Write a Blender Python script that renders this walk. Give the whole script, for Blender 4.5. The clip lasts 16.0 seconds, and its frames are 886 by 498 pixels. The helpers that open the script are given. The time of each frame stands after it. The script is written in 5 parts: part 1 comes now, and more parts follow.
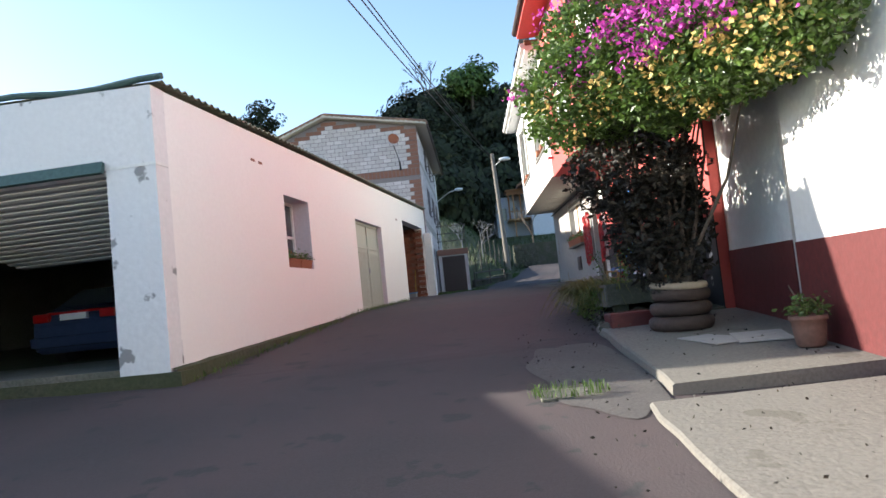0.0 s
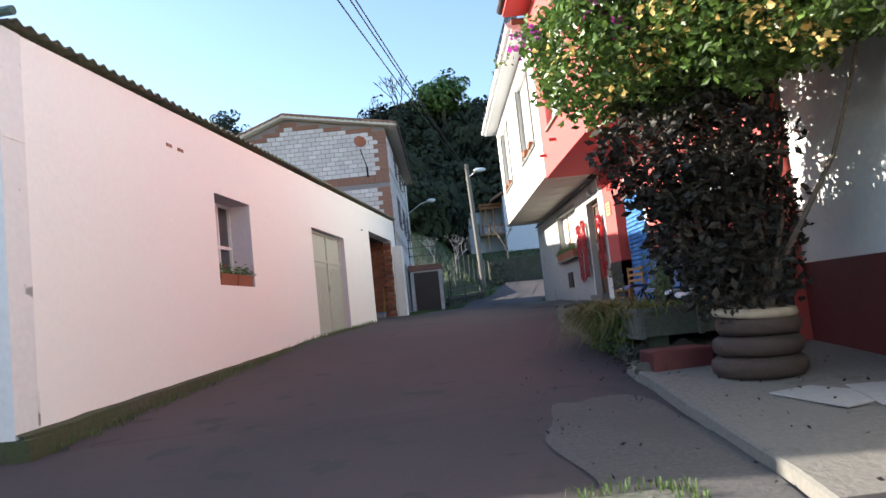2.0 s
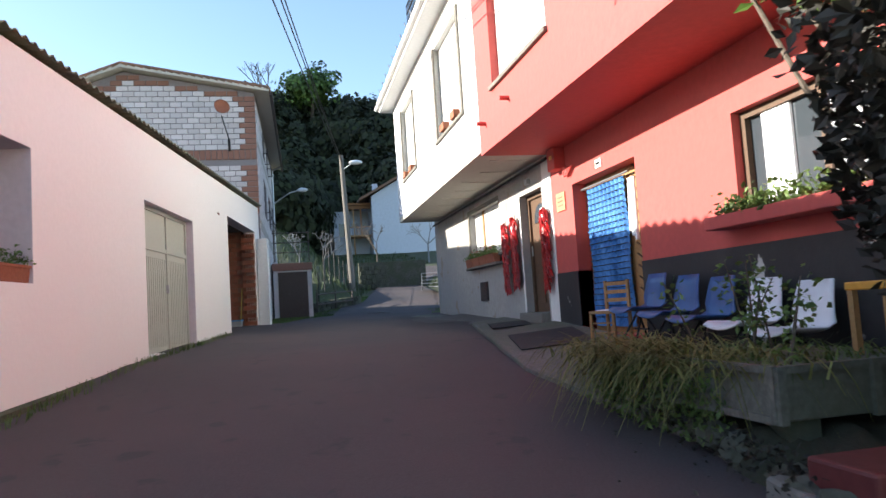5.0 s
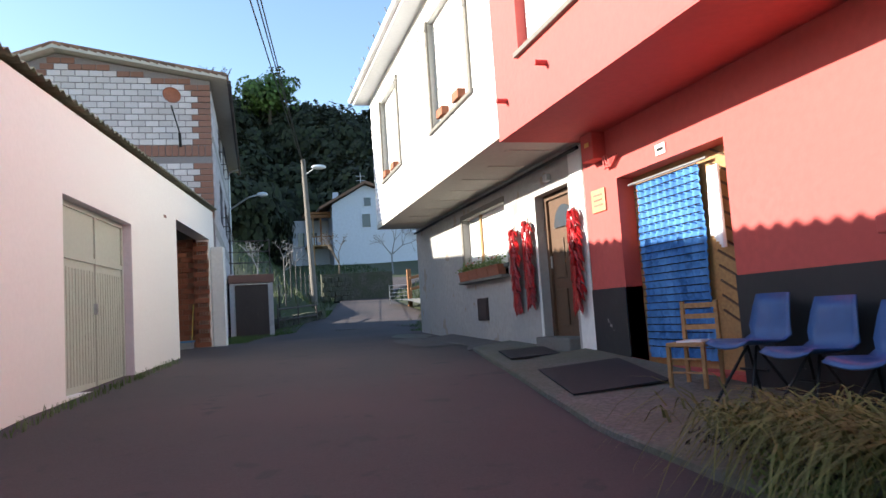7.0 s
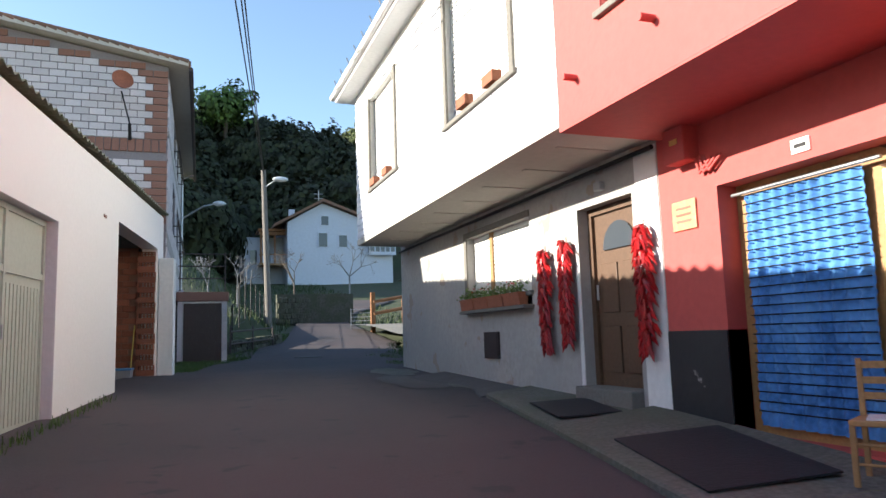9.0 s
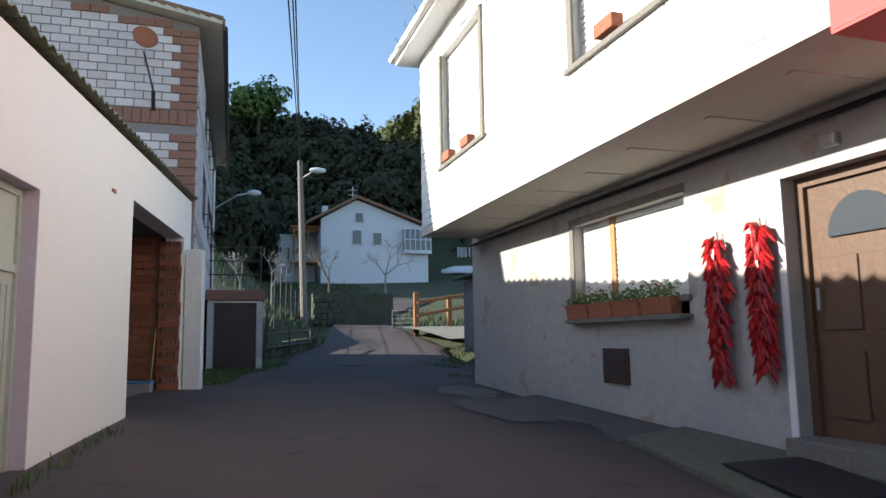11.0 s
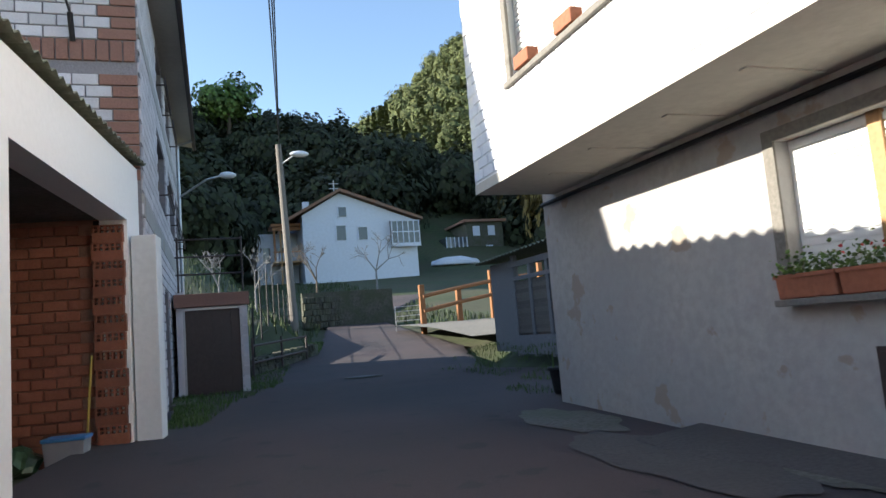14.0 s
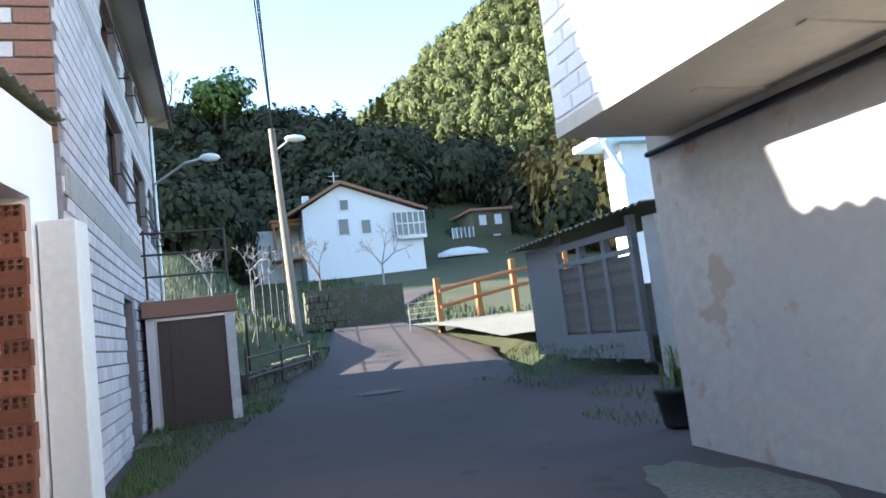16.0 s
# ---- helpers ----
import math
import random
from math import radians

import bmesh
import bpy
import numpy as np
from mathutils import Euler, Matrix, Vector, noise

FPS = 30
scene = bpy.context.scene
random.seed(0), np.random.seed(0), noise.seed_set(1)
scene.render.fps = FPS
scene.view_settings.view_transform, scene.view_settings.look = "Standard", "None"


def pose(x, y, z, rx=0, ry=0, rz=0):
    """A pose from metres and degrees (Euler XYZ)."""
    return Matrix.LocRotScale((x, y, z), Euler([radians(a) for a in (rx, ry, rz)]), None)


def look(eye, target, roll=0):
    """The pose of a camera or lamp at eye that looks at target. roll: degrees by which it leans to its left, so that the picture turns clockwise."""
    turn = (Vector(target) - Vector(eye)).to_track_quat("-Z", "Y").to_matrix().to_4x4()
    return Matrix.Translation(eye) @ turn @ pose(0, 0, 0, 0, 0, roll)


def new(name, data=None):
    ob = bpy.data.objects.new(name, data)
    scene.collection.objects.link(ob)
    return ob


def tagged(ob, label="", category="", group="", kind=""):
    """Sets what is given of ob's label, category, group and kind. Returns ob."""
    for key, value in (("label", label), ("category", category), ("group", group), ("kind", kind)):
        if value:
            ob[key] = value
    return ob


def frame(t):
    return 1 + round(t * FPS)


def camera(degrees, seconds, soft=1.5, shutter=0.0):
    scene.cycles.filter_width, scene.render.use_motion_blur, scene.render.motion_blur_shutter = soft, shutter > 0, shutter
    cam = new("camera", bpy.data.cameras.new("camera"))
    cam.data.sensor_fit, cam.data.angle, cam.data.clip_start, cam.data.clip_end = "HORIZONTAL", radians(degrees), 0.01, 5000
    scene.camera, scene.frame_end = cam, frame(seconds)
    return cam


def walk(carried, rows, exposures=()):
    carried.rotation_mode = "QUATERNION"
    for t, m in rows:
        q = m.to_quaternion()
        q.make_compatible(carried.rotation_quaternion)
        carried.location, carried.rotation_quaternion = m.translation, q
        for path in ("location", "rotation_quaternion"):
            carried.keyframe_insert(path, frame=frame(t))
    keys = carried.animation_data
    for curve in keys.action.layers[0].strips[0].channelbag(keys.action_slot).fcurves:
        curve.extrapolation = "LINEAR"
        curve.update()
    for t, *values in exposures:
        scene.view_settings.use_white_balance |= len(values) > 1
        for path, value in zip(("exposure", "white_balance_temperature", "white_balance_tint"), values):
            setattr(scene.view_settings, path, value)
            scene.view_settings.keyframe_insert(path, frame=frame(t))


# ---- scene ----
cam = camera(64.2, 16.0, shutter=0.3)
PATH = [
    (0, (-0.002, -2.119, 1.308), (-0.04, -0.125, 1.45), -5.9),
    (0.5, (0.014, -1.457, 1.351), (0.009, 0.538, 1.484), -5.5),
    (1, (-0.023, -0.785, 1.365), (-0.045, 1.208, 1.527), -6.8),
    (1.5, (-0.06, -0.133, 1.402), (-0.011, 1.86, 1.569), -6.8),
    (2, (-0.092, 0.522, 1.448), (-0.043, 2.513, 1.628), -6.0),
    (2.5, (-0.172, 1.168, 1.471), (-0.026, 3.155, 1.643), -5.4),
    (3, (-0.27, 1.796, 1.521), (-0.068, 3.773, 1.746), -1.6),
    (3.5, (-0.373, 2.418, 1.571), (-0.075, 4.374, 1.861), -2.3),
    (4, (-0.422, 3.1, 1.62), (-0.033, 5.047, 1.863), -2.2),
    (4.5, (-0.504, 3.767, 1.678), (-0.087, 5.717, 1.823), -2.7),
    (5, (-0.513, 4.425, 1.72), (-0.069, 6.369, 1.878), -3.7),
    (7.5, (-0.646, 7.247, 1.968), (-0.032, 9.14, 2.167), -2.4),
    (8, (-0.693, 7.791, 2.005), (-0.041, 9.667, 2.237), -1.0),
    (8.5, (-0.733, 8.345, 2.035), (-0.032, 10.202, 2.275), -3.1),
    (9, (-0.755, 8.949, 2.1), (-0.062, 10.81, 2.345), -1.8),
    (9.5, (-0.802, 9.557, 2.155), (-0.121, 11.424, 2.38), -2.2),
    (10, (-0.77, 10.23, 2.218), (-0.134, 12.114, 2.432), -1.2),
    (12.5, (-0.671, 13.512, 2.383), (-0.079, 15.396, 2.696), -1.7),
    (13, (-0.615, 14.13, 2.433), (0.037, 15.998, 2.729), -4.5),
    (13.5, (-0.554, 14.804, 2.465), (0.083, 16.677, 2.754), -4.0),
    (14, (-0.515, 15.436, 2.464), (0.154, 17.307, 2.691), -4.7),
    (14.5, (-0.452, 16.049, 2.504), (0.198, 17.924, 2.751), -4.2),
    (15, (-0.236, 16.956, 2.632), (0.433, 18.823, 2.892), -5.7),
    (15.5, (-0.117, 17.598, 2.671), (0.568, 19.454, 2.966), -4.6),
    (16, (-0.048, 18.206, 2.701), (0.614, 20.082, 2.907), -6.8),
]
EXPOSURE = [(0.0, 1.5), (2.5, 1.62), (3.5, 1.55), (4.5, 1.48), (5.0, 1.55), (9.0, 1.45), (10.0, 1.3), (12.5, 1.22), (13.5, 1.22), (14.0, 1.45), (15.0, 2.2), (16.0, 2.55)]
walk(cam, [(t, look(eye, target, roll)) for t, eye, target, roll in PATH], EXPOSURE)

# ---- light ----
TO_SUN = Vector((-1.0, 0.26, 0.345)).normalized()
world = bpy.data.worlds.new("sky")
scene.world = world
world.use_nodes = True
wn = world.node_tree
sky = wn.nodes.new("ShaderNodeTexSky")
sky.sky_type = "NISHITA"
sky.sun_disc = False
sky.sun_elevation = math.asin(TO_SUN.z)
sky.sun_rotation = math.atan2(TO_SUN.x, TO_SUN.y)
sky.air_density, sky.dust_density, sky.ozone_density = 1.0, 0.6, 2.0
wn.nodes["Background"].inputs["Strength"].default_value = 0.13
wn.links.new(sky.outputs["Color"], wn.nodes["Background"].inputs["Color"])
sun = new("sun", bpy.data.lights.new("sun", "SUN"))
sun.data.energy, sun.data.angle, sun.data.color = 5.0, radians(0.5), (1.0, 0.93, 0.82)
sun.matrix_world = look(TO_SUN * 100, (0, 0, 0))


# ---- materials ----
def mat(name, col, rough=0.85, var=0.25, grain=40.0, blotch=1.5, bump=0.3, tint=None, metal=0.0, per=0.0, island=False, thin=0.0, stain=None, stain_at=0.6):
    """Paint, stone, wood: a base colour with grain, blotches, relief, and if asked, stains of another colour."""
    m = bpy.data.materials.new(name)
    m.use_nodes = True
    t = m.node_tree
    n, l = t.nodes, t.links
    b = n["Principled BSDF"]
    b.inputs["Roughness"].default_value = rough
    b.inputs["Metallic"].default_value = metal
    co = n.new("ShaderNodeNewGeometry").outputs["Position"]

    def tex(scale, detail=4):
        x = n.new("ShaderNodeTexNoise")
        x.inputs["Scale"].default_value, x.inputs["Detail"].default_value = scale, detail
        l.new(co, x.inputs["Vector"])
        return x.outputs["Fac"]

    def mix(f, a, c, k=1.0):
        x = n.new("ShaderNodeMix")
        x.data_type = "RGBA"
        if isinstance(f, float):
            x.inputs[0].default_value = f
        else:
            r = n.new("ShaderNodeMapRange")
            r.inputs[1].default_value, r.inputs[2].default_value, r.inputs[4].default_value = 0.35, 0.65, k
            l.new(f, r.inputs[0])
            l.new(r.outputs[0], x.inputs[0])
        for sock, v in ((x.inputs[6], a), (x.inputs[7], c)):
            if isinstance(v, tuple):
                sock.default_value = (*v, 1)
            else:
                l.new(v, sock)
        return x.outputs[2]

    dark = tuple(c * (1 - var) for c in col)
    out = mix(tex(grain), dark, col)
    out = mix(tex(blotch), out, tint or tuple(min(1, c * (1 - var * 0.6)) for c in col), 0.7)
    if stain:
        r = n.new("ShaderNodeMapRange")
        r.inputs[1].default_value, r.inputs[2].default_value = stain_at, stain_at + 0.03
        l.new(tex(2.6, 8), r.inputs[0])
        x = n.new("ShaderNodeMix")
        x.data_type = "RGBA"
        l.new(r.outputs[0], x.inputs[0])
        l.new(out, x.inputs[6])
        x.inputs[7].default_value = (*stain, 1)
        out = x.outputs[2]
    if per:
        h = n.new("ShaderNodeHueSaturation")
        r = n.new("ShaderNodeMapRange")
        r.inputs[3].default_value, r.inputs[4].default_value = 1 - per, 1 + per
        src = n.new("ShaderNodeNewGeometry").outputs["Random Per Island"] if island else n.new("ShaderNodeObjectInfo").outputs["Random"]
        l.new(src, r.inputs[0])
        l.new(r.outputs[0], h.inputs["Value"])
        l.new(out, h.inputs["Color"])
        out = h.outputs["Color"]
    l.new(out, b.inputs["Base Color"])
    if thin:
        b.inputs["Subsurface Weight"].default_value = 0.0
        tr = n.new("ShaderNodeBsdfTranslucent")
        l.new(out, tr.inputs["Color"])
        ms = n.new("ShaderNodeMixShader")
        ms.inputs[0].default_value = thin
        l.new(b.outputs[0], ms.inputs[1])
        l.new(tr.outputs[0], ms.inputs[2])
        l.new(ms.outputs[0], n["Material Output"].inputs["Surface"])
    if bump:
        bp = n.new("ShaderNodeBump")
        bp.inputs["Strength"].default_value, bp.inputs["Distance"].default_value = bump, 0.02
        l.new(tex(grain * 0.8, 6), bp.inputs["Height"])
        l.new(bp.outputs[0], b.inputs["Normal"])
    return m


def glass(name):
    m = bpy.data.materials.new(name)
    m.use_nodes = True
    b = m.node_tree.nodes["Principled BSDF"]
    b.inputs["Base Color"].default_value = (0.05, 0.06, 0.07, 1)
    b.inputs["Roughness"].default_value = 0.05
    b.inputs["Specular IOR Level"].default_value = 0.8
    return m


ASPHALT = mat("asphalt", (0.058, 0.050, 0.052), 0.9, 0.3, 60, 0.35, 0.25, tint=(0.085, 0.058, 0.058), stain=(0.042, 0.039, 0.040), stain_at=0.62)
CONCRETE = mat("concrete", (0.20, 0.185, 0.16), 0.9, 0.3, 30, 0.9, 0.5, tint=(0.17, 0.16, 0.14), stain=(0.13, 0.12, 0.1), stain_at=0.63)
OLDCONC = mat("old_concrete", (0.17, 0.16, 0.14), 0.9, 0.4, 25, 1.2, 0.7, tint=(0.09, 0.1, 0.06))
PINKWALL = mat("pale_pink_render", (0.86, 0.855, 0.83), 0.8, 0.04, 18, 0.5, 0.15, tint=(0.85, 0.83, 0.80))
WHITEWALL = mat("white_paint", (0.78, 0.78, 0.76), 0.8, 0.1, 15, 0.7, 0.2)
PEEL = mat("peeling_white_paint", (0.76, 0.76, 0.76), 0.8, 0.08, 15, 0.8, 0.3, stain=(0.27, 0.27, 0.27), stain_at=0.64)
GREYREND = mat("grey_cement_render", (0.42, 0.40, 0.37), 0.9, 0.16, 12, 0.8, 0.5, tint=(0.33, 0.325, 0.32), stain=(0.32, 0.27, 0.22), stain_at=0.62)
RED = mat("red_paint", (0.52, 0.085, 0.075), 0.7, 0.12, 14, 0.6, 0.2, tint=(0.47, 0.075, 0.065))
REDDADO = mat("maroon_paint", (0.12, 0.02, 0.02), 0.6, 0.3, 14, 0.9, 0.2)
BLACKDADO = mat("flaking_black_paint", (0.022, 0.022, 0.025), 0.6, 0.2, 14, 2.0, 0.2, stain=(0.5, 0.49, 0.47), stain_at=0.63)
BRICKW = mat("pale_brick", (0.60, 0.57, 0.58), 0.9, 0.12, 40, 2, 0.3, per=0.12)
BRICKW_J = mat("pale_brick_joined", (0.60, 0.57, 0.58), 0.9, 0.12, 40, 2, 0.3, per=0.12, island=True)
BRICKR = mat("brown_red_brick", (0.30, 0.155, 0.115), 0.9, 0.2, 40, 2, 0.3, per=0.18)
BRICKO = mat("orange_brick", (0.30, 0.11, 0.062), 0.9, 0.25, 40, 2, 0.4, per=0.22)
MORTAR = mat("mortar", (0.26, 0.24, 0.25), 0.95, 0.25, 50, 2, 0.5)
MORTARO = mat("dusty_mortar", (0.28, 0.15, 0.1), 0.95, 0.25, 50, 2, 0.5)
HOLE = mat("hollow_shade", (0.02, 0.012, 0.01), 1.0, 0.2, 30, 2, 0)
SHEET = mat("mossy_fibre_cement", (0.20, 0.20, 0.15), 0.9, 0.35, 25, 1.2, 0.5, tint=(0.12, 0.13, 0.07))
SHEETG = mat("green_metal_flashing", (0.07, 0.13, 0.12), 0.6, 0.3, 20, 1.5, 0.2, metal=0.3)
TILE = mat("clay_roof_tile", (0.28, 0.14, 0.09), 0.9, 0.35, 20, 1.5, 0.4, tint=(0.16, 0.12, 0.09), per=0.2)
GDOOR = mat("pale_green_metal", (0.47, 0.51, 0.43), 0.55, 0.08, 20, 0.8, 0.1)
LILAC = mat("lilac_paint", (0.62, 0.56, 0.60), 0.8, 0.08, 15, 0.8, 0.2)
BLUECLOTH = mat("blue_printed_curtain", (0.055, 0.21, 0.55), 0.9, 0.45, 18, 3.0, 0.2, tint=(0.12, 0.33, 0.68))
BLUEPLAST = mat("blue_plastic", (0.03, 0.095, 0.27), 0.4, 0.2, 8, 2, 0.05)
WHITEPLAST = mat("white_plastic", (0.72, 0.74, 0.78), 0.4, 0.1, 8, 2, 0.05)
WOODL = mat("honey_wood", (0.42, 0.23, 0.09), 0.6, 0.3, 30, 3, 0.2)
WOODD = mat("brown_stained_wood", (0.12, 0.065, 0.035), 0.55, 0.3, 30, 3, 0.2)
WOODOLD = mat("weathered_grey_wood", (0.24, 0.24, 0.25), 0.9, 0.35, 30, 2, 0.5)
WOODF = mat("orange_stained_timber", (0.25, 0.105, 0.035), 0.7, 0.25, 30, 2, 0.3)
SLATD = mat("dark_slatted_wood", (0.16, 0.14, 0.12), 0.8, 0.35, 30, 2, 0.4, per=0.2)
BROWNMET = mat("dark_brown_metal", (0.05, 0.032, 0.03), 0.5, 0.25, 20, 1, 0.1)
BLACKMET = mat("black_iron", (0.02, 0.02, 0.022), 0.5, 0.2, 20, 2, 0.1, metal=0.5)
GREYMET = mat("galvanised_steel", (0.45, 0.46, 0.48), 0.4, 0.2, 20, 2, 0.1, metal=0.8)
RUBBER = mat("dark_rubber", (0.018, 0.018, 0.02), 0.8, 0.3, 40, 2, 0.4)
TYRE = mat("faded_painted_tyre", (0.075, 0.048, 0.038), 0.8, 0.35, 25, 3, 0.4, tint=(0.05, 0.035, 0.028))
CREAM = mat("cream_painted_rim", (0.44, 0.36, 0.26), 0.8, 0.2, 20, 3, 0.3)
TERRA = mat("terracotta", (0.33, 0.115, 0.06), 0.85, 0.25, 25, 3, 0.3)
LEAF = mat("glossy_green_leaf", (0.11, 0.19, 0.04), 0.35, 0.35, 6, 1.5, 0, per=0.45, island=True, thin=0.25)
LEAFD = mat("dry_and_shaded_leaf", (0.026, 0.022, 0.014), 0.6, 0.4, 6, 1.5, 0, per=0.5, island=True, thin=0.15)
MAGENTA = mat("magenta_bract", (0.55, 0.06, 0.42), 0.6, 0.2, 6, 2, 0, per=0.35, island=True, thin=0.3)
YELLOW = mat("yellow_cream_bract", (0.72, 0.5, 0.17), 0.6, 0.2, 6, 2, 0, per=0.3, island=True, thin=0.3)
REDFLOWER = mat("red_geranium", (0.6, 0.03, 0.03), 0.6, 0.2, 6, 2, 0, island=True, per=0.2)
CHILI = mat("dried_red_pepper", (0.42, 0.012, 0.015), 0.3, 0.4, 15, 4, 0.1, per=0.4, island=True)
GRASS = mat("grass_blades", (0.085, 0.15, 0.03), 0.7, 0.3, 5, 0.8, 0, per=0.35, island=True, thin=0.2)
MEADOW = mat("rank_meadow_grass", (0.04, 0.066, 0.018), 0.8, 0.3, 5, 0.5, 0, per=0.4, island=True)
MOSS = mat("mossy_kerb_concrete", (0.085, 0.085, 0.05), 0.95, 0.4, 20, 1.5, 0.7, tint=(0.05, 0.065, 0.025))
SPIKE = mat("fern_green", (0.12, 0.19, 0.045), 0.6, 0.3, 5, 1.5, 0, per=0.4, island=True, thin=0.2)
BARK = mat("bark", (0.14, 0.11, 0.085), 0.95, 0.35, 25, 3, 0.6)
POLEW = mat("grey_pole_wood", (0.20, 0.18, 0.16), 0.9, 0.3, 25, 2, 0.4)
# oak green brightened for sun, broadleaf green darkened for the slope's shade
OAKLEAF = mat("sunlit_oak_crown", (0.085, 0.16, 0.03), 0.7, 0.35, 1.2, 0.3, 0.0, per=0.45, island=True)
FOREST = mat("shaded_broadleaf_crown", (0.022, 0.032, 0.011), 0.9, 0.4, 1.2, 0.06, 0.0, per=0.5, island=True)
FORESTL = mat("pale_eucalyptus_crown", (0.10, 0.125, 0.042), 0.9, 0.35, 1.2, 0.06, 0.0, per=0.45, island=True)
FORESTA = mat("autumn_crown", (0.22, 0.17, 0.05), 0.9, 0.35, 1.2, 0.06, 0.0, per=0.4, island=True)
SOIL = mat("grassy_earth", (0.045, 0.068, 0.02), 0.95, 0.45, 3, 0.25, 0.6, tint=(0.06, 0.052, 0.028))
STONE = mat("mossy_rubble_stone", (0.10, 0.095, 0.078), 0.95, 0.4, 12, 2, 0.7, tint=(0.05, 0.062, 0.03), per=0.25)
PATCHC = mat("cement_patch", (0.115, 0.105, 0.1), 0.9, 0.3, 30, 1.2, 0.4, tint=(0.075, 0.068, 0.066))
FLAKED = mat("badly_flaked_paint", (0.74, 0.74, 0.74), 0.85, 0.1, 15, 0.8, 0.4, stain=(0.2, 0.2, 0.19), stain_at=0.5)
EARTH = mat("damp_soil", (0.03, 0.026, 0.018), 0.95, 0.4, 20, 2, 0.7, tint=(0.035, 0.045, 0.02))
DRYGRASS = mat("straw_green_grass", (0.19, 0.2, 0.06), 0.7, 0.3, 5, 1.5, 0, per=0.4, island=True, thin=0.25)
SOFFIT = mat("bare_concrete", (0.52, 0.49, 0.43), 0.9, 0.12, 12, 0.8, 0.3)
CLAYPOT = mat("dull_clay", (0.22, 0.12, 0.09), 0.85, 0.25, 25, 3, 0.3)
PLATE = mat("number_plate", (0.75, 0.75, 0.72), 0.5, 0.05, 20, 2, 0)
CARBLUE = mat("dark_blue_car_paint", (0.06, 0.085, 0.16), 0.25, 0.1, 8, 2, 0, metal=0.4)
TAIL = mat("red_lamp_plastic", (0.4, 0.01, 0.01), 0.2, 0.2, 8, 2, 0)
SHUTTER = mat("white_roller_shutter", (0.72, 0.72, 0.70), 0.6, 0.06, 20, 1, 0.1)
# white dimmed and tinted blue to carry the shade on the farmhouse
FARWHITE = mat("shade_tinted_whitewash", (0.6, 0.64, 0.72), 0.85, 0.1, 4, 0.6, 0.2)
GRAVEL = mat("pale_flagstone", (0.26, 0.24, 0.20), 0.95, 0.35, 14, 2.5, 0.8)
CERAMIC = mat("orange_ceramic_plaque", (0.6, 0.33, 0.18), 0.4, 0.35, 30, 9, 0.1)
BOXBLUE = mat("blue_tub_lid", (0.07, 0.25, 0.5), 0.4, 0.1, 8, 2, 0)
BOXGREY = mat("grey_plastic_tub", (0.32, 0.33, 0.34), 0.5, 0.1, 8, 2, 0)
SACK = mat("green_plastic_sack", (0.05, 0.11, 0.05), 0.4, 0.3, 8, 3, 0.3)
SHINGLE = mat("white_shingle", (0.70, 0.71, 0.74), 0.85, 0.1, 30, 2, 0.2, per=0.08)
SKYBLUE = mat("pale_blue_paint", (0.42, 0.62, 0.75), 0.7, 0.1, 10, 2, 0.1)
GLASS = glass("dark_pane")


# ---- mesh helpers ----
def part(name, bm, material, parent=None, label=""):
    me = bpy.data.meshes.new(name)
    bm.to_mesh(me)
    bm.free()
    me.materials.append(material)
    ob = new(name, me)
    if parent:
        ob.parent = parent
    if label:
        tagged(ob, label)
    return ob


def thing(name, label, category, m=None, group="", kind=""):
    ob = new(name)
    if m:
        ob.matrix_basis = m
    return tagged(ob, label, category, group, kind)


def box(x0, x1, y0, y1, z0, z1, bm=None, bevel=0.0):
    own = bmesh.new()
    bmesh.ops.create_cube(own, size=1, matrix=Matrix.LocRotScale(((x0 + x1) / 2, (y0 + y1) / 2, (z0 + z1) / 2), None, (abs(x1 - x0), abs(y1 - y0), abs(z1 - z0))))
    if bevel:
        bmesh.ops.bevel(own, geom=own.edges[:], offset=bevel, segments=2, affect="EDGES", profile=0.5)
    return add(bm, own)


def add(bm, own, m=None):
    if m:
        own.transform(m)
    if bm is None:
        return own
    me = bpy.data.meshes.new("tmp")
    own.to_mesh(me)
    own.free()
    bm.from_mesh(me)
    bpy.data.meshes.remove(me)
    return bm


def rod(p, q, r, r2=None, bm=None, seg=10):
    p, q = Vector(p), Vector(q)
    own = bmesh.new()
    d = q - p
    bmesh.ops.create_cone(own, cap_ends=True, segments=seg, radius1=r, radius2=r if r2 is None else r2, depth=d.length,
                          matrix=Matrix.Translation((p + q) / 2) @ d.to_track_quat("Z", "Y").to_matrix().to_4x4())
    return add(bm, own)


def lathe(profile, seg=24, bm=None, m=None):
    """Turns (radius, height) pairs about z."""
    own = bmesh.new()
    rings = [[own.verts.new((r * math.cos(2 * math.pi * i / seg), r * math.sin(2 * math.pi * i / seg), z)) for i in range(seg)] for r, z in profile]
    for a, b in zip(rings, rings[1:]):
        for i in range(seg):
            own.faces.new((a[i], a[(i + 1) % seg], b[(i + 1) % seg], b[i]))
    own.faces.new(rings[0][::-1])
    own.faces.new(rings[-1])
    for f in own.faces:
        f.smooth = True
    return add(bm, own, m)


def quads(verts, faces):
    bm = bmesh.new()
    vs = [bm.verts.new(v) for v in verts]
    for f in faces:
        bm.faces.new([vs[i] for i in f])
    return bm


